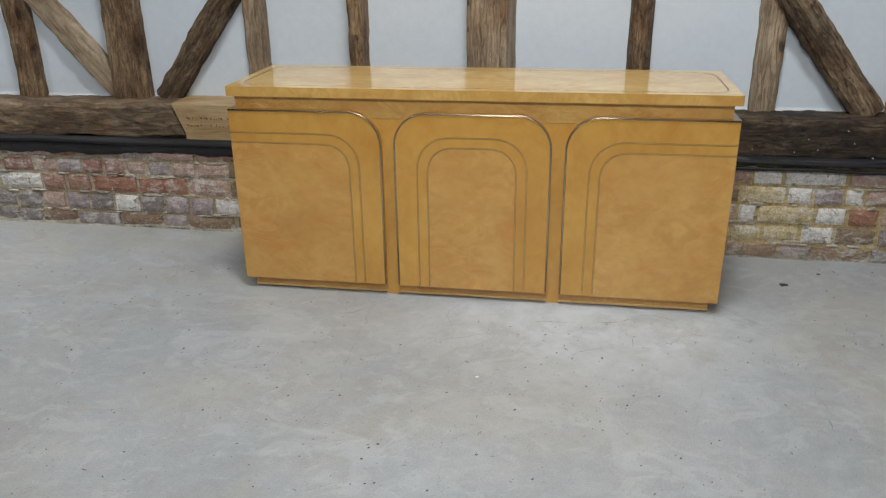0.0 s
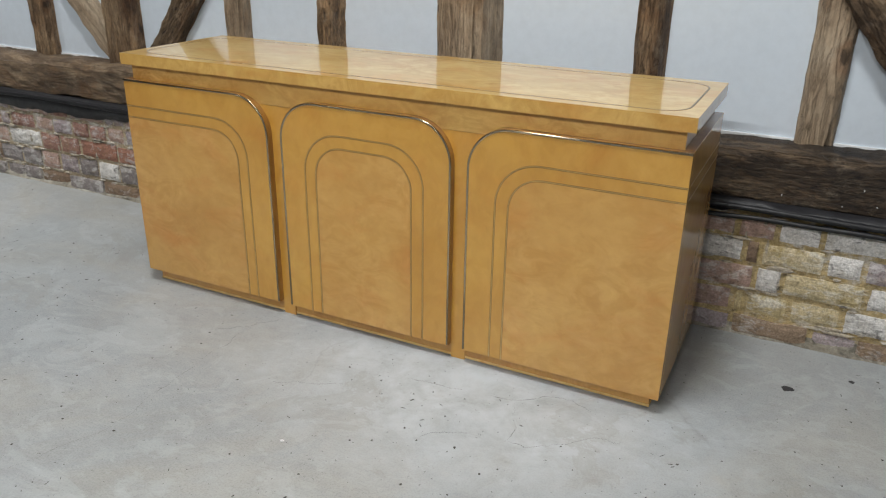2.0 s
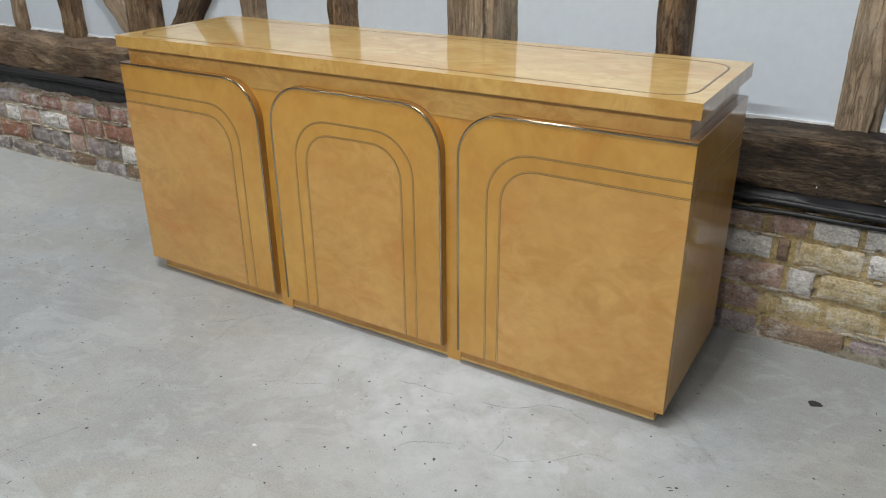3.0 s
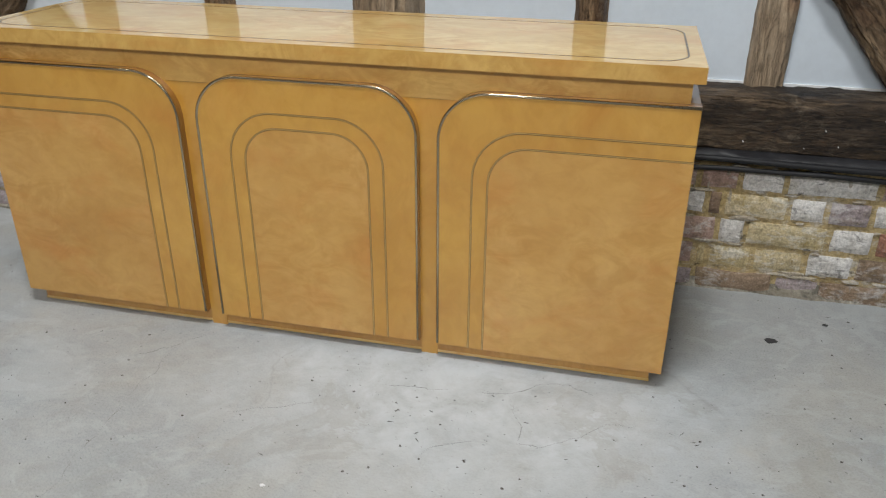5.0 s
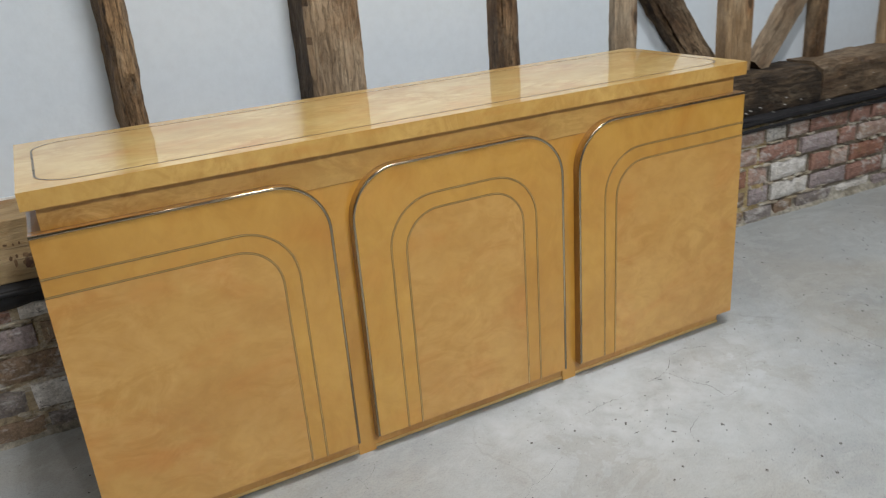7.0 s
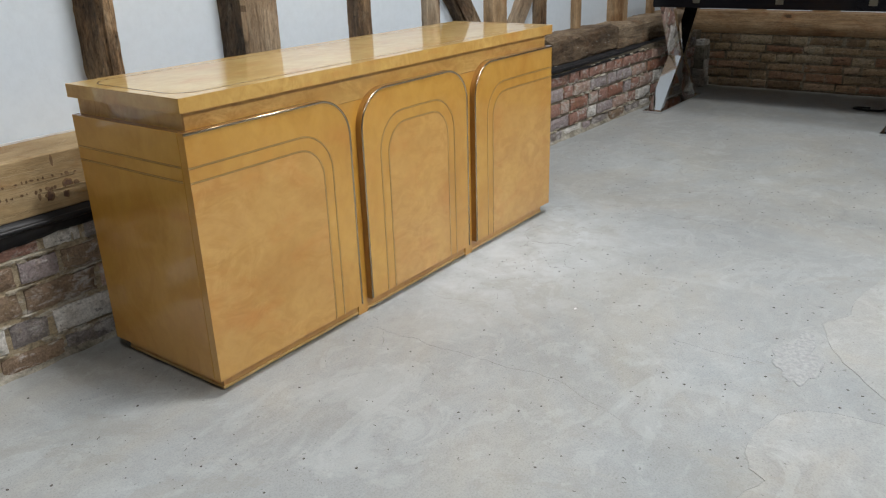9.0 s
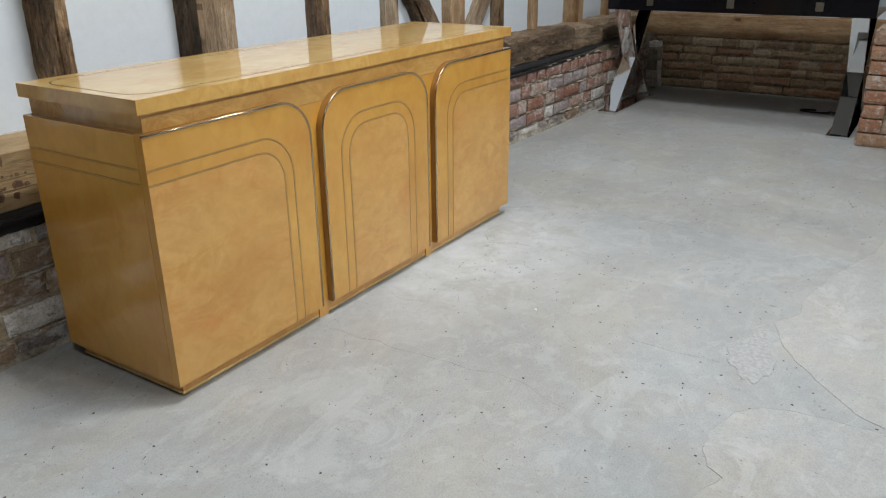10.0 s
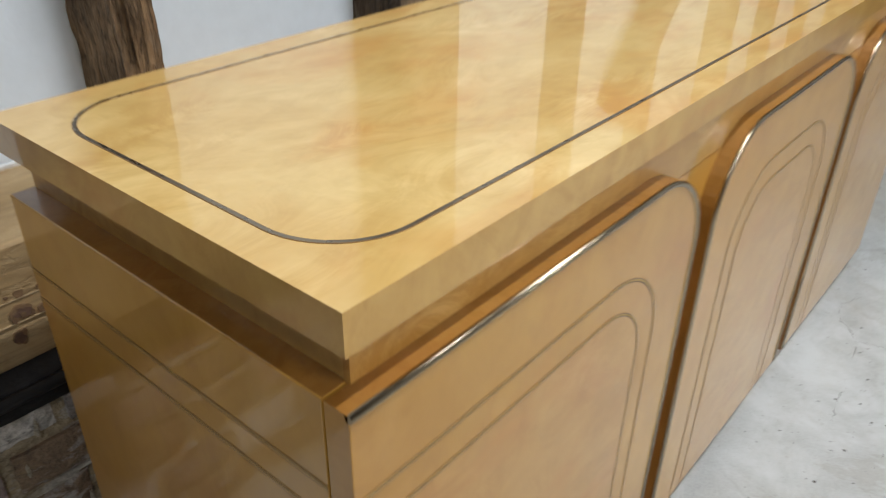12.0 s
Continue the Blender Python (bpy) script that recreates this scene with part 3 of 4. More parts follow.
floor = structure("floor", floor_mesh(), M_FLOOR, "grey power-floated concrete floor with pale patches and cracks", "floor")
# added, never in view: ceiling at an assumed height, west and south walls
structure("ceiling", box(X0 - 0.3, 4.6, Y0 - 0.3, 1.05, CEILING, CEILING + 0.12), M_CEIL, "unseen plain grey ceiling, added over the room", "ceiling")
structure("wall_west", box(X0 - 0.25, X0, Y0, 1.05, 0, CEILING), M_UNSEEN_WALL, "unseen plain grey-brown wall, added to close the room", "wall")
structure("wall_south", box(X0 - 0.25, 4.6, Y0 - 0.25, Y0, 0, CEILING), M_UNSEEN_WALL, "unseen plain grey-brown wall, added to close the room", "wall")

wall_body = box(X0, -1.03, PLASTER, 1.05, 0, CEILING)
box(-1.03, -0.57, PLASTER + 0.020, 1.05, 0, CEILING, bm=wall_body)  # one bay lies deeper
box(-0.57, 4.5, PLASTER, 1.05, 0, CEILING, bm=wall_body)
wall = structure("wall_north", wall_body, M_PLASTER, "white plastered timber-framed wall on a low brick base", "wall")

# upright studs, posts and braces: middle x at foot and head, width, front
TOPZ = CEILING - 0.02
UPRIGHTS = [
    ("stud", -3.05, -3.05, 0.110, 0.735, T_BROWN, "brown oak stud"),
    ("stud", -2.56, -2.56, 0.100, 0.735, T_GREY, "grey oak stud"),
    ("stud", -2.143, -2.143, 0.122, 0.712, T_BROWN, "orange-brown weathered oak stud"),
    ("post", -1.632, -1.632, 0.165, 0.695, T_BROWN, "thick brown weathered oak post"),
    ("stud", -1.028, -1.028, 0.090, 0.720, T_GREY, "narrow grey oak stud"),
    ("stud", -0.569, -0.578, 0.078, 0.664, T_DARK, "narrow dark oak stud with gnarled edges"),
    ("post", -0.006, -0.006, 0.204, 0.638, T_GREY, "wide grey-brown oak post with a dark flank and split edges"),
    ("stud", 0.584, 0.576, 0.106, 0.694, T_BROWN, "grey-brown gnarled oak stud"),
    ("stud", 1.078, 1.078, 0.126, 0.722, T_GREY, "grey oak stud behind a brace"),
    ("post", 1.602, 1.592, 0.136, 0.700, T_PALE, "light brown squared oak post"),
    ("stud", 2.060, 2.060, 0.068, 0.705, T_BROWN, "narrow brown oak stud"),
    ("stud", 2.512, 2.512, 0.054, 0.715, T_PALE, "narrow light oak stud"),
    ("post", 3.085, 3.085, 0.180, 0.692, T_PALE, "wide light orange oak post"),
    ("stud", 3.690, 3.690, 0.095, 0.725, T_PALE, "light oak stud"),
]
SHAPES = {
    -0.569: dict(cut_left=0.012, cut_right=0.014, round_edge=0.016, flare=0.12),
    -0.006: dict(cut_left=0.006, cut_right=0.042),
    0.584: dict(cut_left=0.008, cut_right=0.026, flare=0.12),
    1.078: dict(cut_left=0.012, cut_right=0.020),
}
for i, (kind, xa, xb, w, yf, mat, text) in enumerate(UPRIGHTS):
    ob = frame_timber(kind, (xa, SILL_TOP - 0.012), (xb, TOPZ), w, yf, PLASTER + 0.04, mat, 100 + i, wall, text,
                      wob={T_PALE: 0.003, T_DARK: 0.0075}.get(mat, 0.0045), notch={T_PALE: 0.002, T_DARK: 0.012}.get(mat, 0.008), **SHAPES.get(xa, {}))
    if xa == -0.006:  # the flank of the thick post was never planed
        ob.data.materials.append(T_BRACE)
        for f in ob.data.polygons:
            f.material_index = int(f.normal.x < -0.7)
BRACES = [
    ((-1.660, 0.552), (-2.190, 1.170), 0.118, 0.722, T_GREY, "pale grey oak brace"),
    ((-1.478, 0.552), (-1.010, 1.165), 0.112, 0.712, T_BRACE, "dark oak brace"),
    ((1.475, 0.548), (0.880, 1.310), 0.118, 0.700, T_BRACE, "dark brown gnarled oak brace"),
    ((1.735, 0.552), (2.080, 0.990), 0.100, 0.715, T_GREY, "grey oak brace"),
]
for i, (a, b, w, yf, mat, text) in enumerate(BRACES):
    frame_timber("brace", a, b, w, yf, PLASTER + 0.04, mat, 140 + i, wall, text, wob=0.009, notch=0.009)

# sill beam in five lengths, laid along x
SILLS = [
    (-5.15, -1.350, 0.585, T_BEAM, 0.004, "dark weathered oak sill beam"),
    (-1.346, -0.300, 0.578, T_BLOCK, 0.0, "pale oak repair block in the sill beam with dark marks"),
    (-0.296, 1.930, 0.587, T_SILL, 0.004, "blackened weathered oak sill beam"),
    (1.934, 2.790, 0.585, T_BEAM, 0.003, "brown weathered oak sill beam with dark spots"),
    (2.794, 4.450, 0.580, T_GREY, 0.003, "grey-brown oak sill beam"),
]
for i, (xa, xb, yf, mat, rough, text) in enumerate(SILLS):
    lift = 0.011 if i == 1 else 0.0
    bm = rough_beam(xb - xa, SILL_TOP - SILL_LOW, PLASTER + 0.03 - yf, 170 + i, wob=0.010 if rough else 0.002, notch=0.012 if rough else 0.001, round_edge=0.018 if rough else 0.004)
    # slanting scarf joint between the first two lengths, level with local x
    for vert in bm.verts:
        if (i == 0 and vert.co.z > xb - xa - 0.001) or (i == 1 and vert.co.z < 0.001):
            vert.co.z += 0.40 * vert.co.x
    ob = part("sill_beam", bm, mat, wall, text)
    # local z runs along x, local x runs down
    ob.matrix_local = Matrix.Translation((xa, yf, (SILL_TOP + SILL_LOW) / 2 + lift)) @ Matrix.Rotation(radians(90), 4, "Y")

# white caulk where the plaster meets the sill
caulk = box(-5.1, -1.075, PLASTER - 0.006, PLASTER + 0.01, SILL_TOP - 0.012, SILL_TOP + 0.004)
box(-0.982, -0.61, PLASTER + 0.014, PLASTER + 0.03, SILL_TOP, SILL_TOP + 0.0165, bm=caulk)
box(0.636, 1.030, PLASTER - 0.006, PLASTER + 0.01, SILL_TOP - 0.012, SILL_TOP + 0.005, bm=caulk)
box(1.130, 1.400, PLASTER - 0.006, PLASTER + 0.01, SILL_TOP - 0.012, SILL_TOP + 0.005, bm=caulk)
part("caulk_line", caulk, plain("white_caulk", (0.84, 0.85, 0.85), 0.6), wall, "white caulk line on the sill")

# dark marks on the pale block, unreadable: two rows of small dabs on scribed lines, with soaked stains below
def stain_patch(bm, x, z, rx, rz, y, rng, rough=0.3, n=22):
    ph = rng.uniform(0, 60)
    ring = []
    for k in range(n):
        a = 2 * math.pi * k / n
        q = 1 + rough * (1.2 * noise.noise(Vector((1.2 * math.cos(a) + ph, 1.2 * math.sin(a), ph))) + 0.7 * noise.noise(Vector((4 * math.cos(a) + ph, 4 * math.sin(a), ph))))
        ring.append((x + rx * q * math.cos(a), z + rz * q * math.sin(a)))
    hi = [bm.verts.new((px, y, pz)) for px, pz in ring]
    lo = [bm.verts.new((px, 0.585, pz)) for px, pz in ring]
    bm.faces.new(hi)
    for k in range(n):
        bm.faces.new((hi[k], hi[(k + 1) % n], lo[(k + 1) % n], lo[k]))


rng = random.Random(5)
marks = bmesh.new()
for row, z0 in ((0, 0.503), (1, 0.471)):
    x = -1.31
    while x < -0.800:
        w, h = rng.uniform(0.0014, 0.0042), rng.uniform(0.0020, 0.0052)
        if rng.random() < 0.8:
            stain_patch(marks, x, z0 + h * 0.5 + rng.uniform(-0.002, 0.002), w, h, 0.5764, rng, 0.35, 12)
        x += 2 * w + rng.choice((0.002, 0.005, 0.009, 0.020))
part("stain_mark", marks, plain("burnt_mark", (0.165, 0.098, 0.052), 0.9), wall, "rows of unreadable dark burnt marks")
soaked, middle = bmesh.new(), bmesh.new()
for x, z, rx, rz in ((-0.835, 0.479, 0.013, 0.010), (-0.809, 0.474, 0.006, 0.007), (-0.888, 0.454, 0.012, 0.016), (-0.843, 0.448, 0.009, 0.011), (-0.893, 0.475, 0.007, 0.005), (-0.832, 0.503, 0.006, 0.006), (-0.867, 0.548, 0.004, 0.015), (-0.917, 0.458, 0.004, 0.010)):
    stain_patch(soaked, x, z, rx, rz, 0.5772, rng)
    if rx > 0.008:
        stain_patch(middle, x + rng.uniform(-0.002, 0.002), z - 0.001, rx * 0.74, rz * 0.72, 0.5768, rng, 0.45)
part("stain_mark", soaked, plain("soaked_brown_stain", (0.245, 0.150, 0.078), 0.85, 160, 0.3, 0.5), wall, "soaked brown stains on the oak block")
part("stain_mark", middle, plain("purple_brown_stain", (0.150, 0.086, 0.058), 0.85, 160, 0.3, 0.5), wall, "dark purple-brown middles of the stains")
scribe = bmesh.new()
for z, xa, xb in ((0.4975, -1.02, -0.78), (0.4670, -0.99, -0.78), (0.5310, -1.25, -0.93)):
    box(xa, xb, 0.5769, 0.585, z - 0.0006, z + 0.0006, bm=scribe)
part("scribed_line", scribe, plain("raised_pale_grain", (0.46, 0.345, 0.20), 0.8), wall, "pale lines scribed along the oak block")

# plaster crumbs caught on the rough sill
def crumbs():
    rng = random.Random(63)
    bm = bmesh.new()
    for k in range(26):
        x, z = rng.uniform(0.95, 2.7), SILL_LOW + 0.012 + 0.14 * rng.random() ** 1.6
        r = rng.uniform(0.0007, 0.0016)
        box(x - r * rng.uniform(0.6, 1.6), x + r, 0.578, 0.600, z - r * rng.uniform(0.5, 1.5), z + r, bm=bm)
    return bm


tagged(part("plaster_crumb", crumbs(), plain("white_plaster_dust", (0.62, 0.61, 0.58), 0.9), wall, "white plaster crumbs on the oak sill"), kind="stuff")

# membrane and cables under the sill
def hanging_membrane():
    bm = bmesh.new()
    prev = None
    n = 420
    for i in range(n + 1):
        x = -5.1 + 8.9 * i / n
        k = min(1.0, max(0.0, (x + 1.6) / 2.2))
        low = 0.344 + 0.046 * k + 0.016 * noise.noise(Vector((x * 3.1, 0, 2))) + 0.013 * noise.noise(Vector((x * 11, 0, 2))) + 0.006 * noise.noise(Vector((x * 37, 0, 2)))
        y = 0.553 + 0.006 * noise.noise(Vector((x * 4.0, 3, 0)))
        row = [bm.verts.new((x, yy, zz)) for yy, zz in ((0.60, 0.412), (y - 0.008, 0.408 + 0.004 * noise.noise(Vector((x * 5, 1, 1)))), (y - 0.010 + 0.018 * noise.noise(Vector((x * 7, 9, 1))) + 0.012 * noise.noise(Vector((x * 23, 9, 1))), (0.408 + low) / 2), (y - 0.004, low), (0.566, low - 0.002), (0.60, low + 0.004))]
        if prev:
            for j in range(5):
                bm.faces.new((prev[j], prev[j + 1], row[j + 1], row[j]))
        prev = row
    return bm


part("membrane", hanging_membrane(), M_BLACK, wall, "black plastic damp membrane folded under the beam", smooth=True)


def wavy(x0, x1, y, z, amp, seed, n=90):
    return [(x0 + (x1 - x0) * i / n, y + amp * noise.noise(Vector((i * 0.21, seed, 0))), z + amp * noise.noise(Vector((i * 0.17, seed, 5)))) for i in range(n + 1)]


tagged(part("cable", tube(wavy(-5.0, 3.4, 0.540, 0.398, 0.007, 1), 0.0085, 8), M_CABLE, smooth=True), "black cable run along the wall under the beam", "cable", group="cables along the wall")
tagged(part("cable", tube(wavy(0.6, 3.4, 0.541, 0.372, 0.008, 4), 0.0075, 8), M_CABLE, smooth=True), "black cable run along the wall under the beam", "cable", group="cables along the wall")

# far end wall with its own sill and studs
east = structure("wall_east", box(4.27, 4.5, Y0, PLASTER, 0.0, CEILING), M_PLASTER, "white plastered end wall above dark old brickwork", "wall")
EAST = Matrix.Translation((4.13, 0, 0)) @ Matrix.Rotation(radians(-90), 4, "Z")  # wall x runs towards -y
bm = rough_beam(2.2, 0.156, 0.16, 190, wob=0.002, notch=0.001, round_edge=0.004)
ob = part("sill_beam", bm, T_PALE, east, "light squared oak sill beam")
ob.matrix_local = EAST @ Matrix.Translation((-0.56, 0, 0.462)) @ Matrix.Rotation(radians(90), 4, "Y")
for i, (y, w, mat) in enumerate([(0.15, 0.115, T_PALE), (-0.315, 0.17, T_PALE), (-0.80, 0.12, T_PALE)]):
    frame_timber("stud", (-y, 0.535), (-y, TOPZ), w, 0.06, 0.16, mat, 200 + i, east, "light oak stud", place=EAST, wob=0.004, notch=0.002)
frame_timber("post", (-0.655, 0.0), (-0.655, TOPZ), 0.19, -0.09, 0.10, T_BROWN, 210, east, "brown oak corner post", place=EAST)

# brick return beside the table
pier = structure("wall_return", box(2.835, 4.3, -2.6, -1.105, 0.0, 0.62), M_MORTAR_DARK, "low old brick return wall at the alcove", "wall")
part("upper_wall", box(2.90, 4.28, -2.6, -1.16, 0.622, CEILING), M_PLASTER, pier, "white plaster above the brick return")
structure("wall_alcove", box(2.90, 4.27, Y0, -2.6, 0.0, CEILING), M_PLASTER, "plain white wall", "wall")


# ---------------------------------------------------------------- sideboard
HALF, DOOR_LOW, DOOR_TOP = 0.850, 0.0435, 0.679
SLAB_LOW, TOP = 0.7237, 0.757
IN, BACK = 0.022, 0.455
R_DOOR, INNER = 0.112, 0.311


def door_outline(x0, x1, round_left, round_right):
    pts = [(x0, DOOR_LOW), (x1, DOOR_LOW)]
    pts += arc(x1 - R_DOOR, DOOR_TOP - R_DOOR, R_DOOR, 0, 90, 14) if round_right else [(x1, DOOR_TOP)]
    pts += arc(x0 + R_DOOR, DOOR_TOP - R_DOOR, R_DOOR, 90, 180, 14) if round_left else [(x0, DOOR_TOP)]
    return pts


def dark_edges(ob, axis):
    """The inner and upper lacquered edges of a panel that faces along an axis are amber, darkened for the shade there.
    """
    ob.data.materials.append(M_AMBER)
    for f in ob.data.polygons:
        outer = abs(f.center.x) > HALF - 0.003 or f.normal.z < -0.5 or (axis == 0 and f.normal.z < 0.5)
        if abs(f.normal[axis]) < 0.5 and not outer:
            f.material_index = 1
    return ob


def build_sideboard():
    sb = thing("sideboard", "glossy lacquered golden maple sideboard with three arched doors and brass inlay", "sideboard")
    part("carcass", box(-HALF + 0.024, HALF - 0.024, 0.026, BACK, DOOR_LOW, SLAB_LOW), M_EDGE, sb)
    part("plinth", box(-HALF + 0.025, HALF - 0.025, 0.025, BACK - 0.02, 0.0045, DOOR_LOW, 0.0015), M_PLINTH, sb, "recessed orange-brown plinth")
    part("plinth_strip", box(-HALF + 0.0235, HALF - 0.0235, 0.0235, BACK - 0.018, 0.0040, 0.0115, 0.001), M_TOP, sb, "pale lower edge of the plinth")
    part("base_runner", box(-HALF + 0.06, HALF - 0.06, 0.055, BACK - 0.04, 0.0, 0.0048), M_STAIN, sb, "dark recessed base runner")
    for s in (-1, 1):
        x0, x1 = sorted((s * (HALF - 0.024), s * HALF))
        side = part("side_panel", box(x0, x1, IN + 0.0035, BACK, DOOR_LOW, DOOR_TOP, 0.0012), M_DOOR, sb)
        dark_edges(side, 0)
        for z in (0.598, 0.563):
            inlay([(s * HALF, y, z) for y in (IN + 0.004, 0.2, BACK - 0.001)], 0.0044, (s, 0, 0), M_BRASS, side, "thin dull brass inlay line", border=0.0013)
        pil = box(*sorted((s * 0.150, s * 0.430)), IN - 0.001, 0.027, DOOR_LOW + 0.001, 0.6527)
        box(*sorted((s * 0.2680, s * 0.3100)), IN - 0.001, 0.027, 0.0, DOOR_LOW + 0.001, bm=pil)
        part("pilaster", pil, M_DOOR, sb)
    part("frieze", box(-HALF + 0.022, HALF - 0.022, IN - 0.001, 0.0275, 0.6533, SLAB_LOW), M_FRIEZE, sb)
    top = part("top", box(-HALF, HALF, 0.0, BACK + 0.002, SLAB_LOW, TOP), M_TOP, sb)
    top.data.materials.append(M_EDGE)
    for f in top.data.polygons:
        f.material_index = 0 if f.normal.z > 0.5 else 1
    r, x, ya, yb = 0.070, 0.8175, 0.039, 0.414
    loop = arc(x - r, ya + r, r, -90, 0, 12) + arc(x - r, yb - r, r, 0, 90, 12) + arc(-x + r, yb - r, r, 90, 180, 12) + arc(-x + r, ya + r, r, 180, 270, 12)
    inlay([(px, py, TOP) for px, py in loop], 0.0046, (0, 0, 1), M_INLAY, top, "rounded dull metal inlay line", closed=True)
    for kind in ("left", "mid", "right"):
        x0, x1 = {"left": (-HALF, -INNER), "mid": (-0.267, 0.267), "right": (INNER, HALF)}[kind]
        rl, rr = kind != "left", kind != "right"
        door = part("door", prism(door_outline(x0, x1, rl, rr), 0.0, IN + 0.001, 0.0012), M_DOOR, sb)
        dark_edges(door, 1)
        # chrome bead on the top and the arched edges
        edge, e = [], 0.0031
        if rr:
            edge += [(x1 - e, DOOR_LOW + 0.004)] + arc(x1 - R_DOOR, DOOR_TOP - R_DOOR, R_DOOR - e, 0, 90, 16)
        else:
            edge += [(x1, DOOR_TOP - e)]
        if rl:
            edge += arc(x0 + R_DOOR, DOOR_TOP - R_DOOR, R_DOOR - e, 90, 180, 16) + [(x0 + e, DOOR_LOW + 0.004)]
        else:
            edge += [(x0, DOOR_TOP - e)]
        part("bead", tube([(px, 0.0008, pz) for px, pz in edge], 0.0034, 12), M_CHROME, door, "polished brassy chrome bead", smooth=True)
        for z, rad, xs, xm in ((0.598, 0.112, 0.391, 0.187), (0.563, 0.086, 0.426, 0.151)):
            if kind == "mid":
                path = [(-xm, DOOR_LOW + 0.001)] + arc(-xm + rad, z - rad, rad, 180, 90, 12) + arc(xm - rad, z - rad, rad, 90, 0, 12) + [(xm, DOOR_LOW + 0.001)]
            elif kind == "right":
                path = [(xs, DOOR_LOW + 0.001)] + arc(xs + rad, z - rad, rad, 180, 90, 12) + [(HALF, z)]
            else:
                path = [(-xs, DOOR_LOW + 0.001)] + arc(-xs - rad, z - rad, rad, 0, 90, 12) + [(-HALF, z)]
            if z < 0.58:
                edge_x = {"left": [(-HALF, z), (-HALF, DOOR_LOW + 0.001)], "right": [(HALF, z), (HALF, DOOR_LOW + 0.001)], "mid": []}[kind]
                inner = path if kind == "mid" else path[:-1] + edge_x
                part("inner_panel", prism(inner[::-1], -0.0002, 0.002), M_PANEL, door, "paler figured maple panel inside the inlay")
            inlay([(px, 0, pz) for px, pz in path], 0.0044, (0, -1, 0), M_BRASS, door, "thin dull brass inlay line", border=0.0013)
    return sb


build_sideboard()


# ---------------------------------------------------------------- table in the alcove
def build_table():
    tb = thing("table", "black lacquered table with mirror-polished steel X legs in the alcove", "table")
    ya, yb = -1.060, 0.475
    part("tabletop", box(3.05, 3.83, ya, yb, 0.646, TOP, 0.004), M_TABLE, tb)
    for y in (0.200, -0.285, -0.770):
        part("inset_plate", box(3.0475, 3.053, y - 0.021, y + 0.021, 0.674, 0.722, 0.001), M_PLATE, tb, "small square aged brass plate")
    for yc in (0.385, -0.985):
        leg = part("foot_plate", box(2.925, 3.68, yc - 0.062, yc + 0.062, 0.0, 0.016, 0.002), M_STEEL, tb, "polished steel foot plate")
        for x_foot, x_mid, x_top in ((2.985, 3.285, 3.075), (3.625, 3.325, 3.560)):
            h = 0.020
            path = [(x_foot - h, 0.014), (x_foot + h, 0.014), (x_mid + h, 0.325), (x_top + h, 0.648), (x_top - h, 0.648), (x_mid - h, 0.325)]
            part("leg", prism(path, yc - 0.043, yc + 0.043, 0.0), M_STEEL, tb, "bent mirror-polished steel leg")
    return tb


build_table()

loop = [(3.55 + 0.23 * 0.16 * math.cos(a) + 0.10, -0.76 + 0.09 * math.sin(a), 0.006) for a in [k * 0.25 for k in range(22)]]
tagged(part("floor_cable", tube(loop + [(3.60, -0.95, 0.006), (3.56, -1.08, 0.006)], 0.006, 8), M_CABLE, smooth=True), "black cable looped on the concrete floor under the table", "cable")


# ---------------------------------------------------------------- marks on the floor
def blob(cx, cy, rx, ry, seed, top=0.0012, n=36, rough=0.35):
    rng = random.Random(seed)
    ph = rng.uniform(0, 50)
    bm = bmesh.new()
    ring, low = [], []
    for i in range(n):
        a = 2 * math.pi * i / n
        k = 1 + rough * noise.noise(Vector((math.cos(a) * 1.3 + ph, math.sin(a) * 1.3, ph))) + 0.4 * rough * noise.noise(Vector((math.cos(a) * 4 + ph, math.sin(a) * 4, ph)))
        x, y = cx + rx * k * math.cos(a), cy + ry * k * math.sin(a)
        ring.append(bm.verts.new((cx + (x - cx) * 0.97, cy + (y - cy) * 0.97, top)))
        low.append(bm.verts.new((x, y, -0.001)))
    bm.faces.new(ring)
    for i in range(n):
        j = (i + 1) % n
        bm.faces.new((ring[j], ring[i], low[i], low[j]))
    return bm


part("tar_spot", blob(1.137, 0.288, 0.018, 0.012, 3, 0.0015), M_STAIN, floor, "black tar spot")
part("tar_spot", blob(1.290, 0.405, 0.008, 0.006, 8, 0.0012), M_STAIN, floor, "small black tar spot")


def fine_path(points, seed, step=0.012, amp=0.006):
    """Points in x and y joined by a finely broken line."""
    out = []
    for (xa, ya), (xb, yb) in zip(points, points[1:]):
        n = max(2, int(math.hypot(xb - xa, yb - ya) / step))
        for i in range(n):
            k = i / n
            q = Vector((xa + (xb - xa) * k, ya + (yb - ya) * k, seed))
            out.append((q.x + amp * noise.noise(q * 16) + amp * 0.5 * noise.noise(q * 60), q.y + amp * noise.noise(q * 16 + Vector((7, 3, 1))) + amp * 0.5 * noise.noise(q * 60 + Vector((5, 5, 5))), 0.0006))
    out.append((*points[-1], 0.0006))
    return out


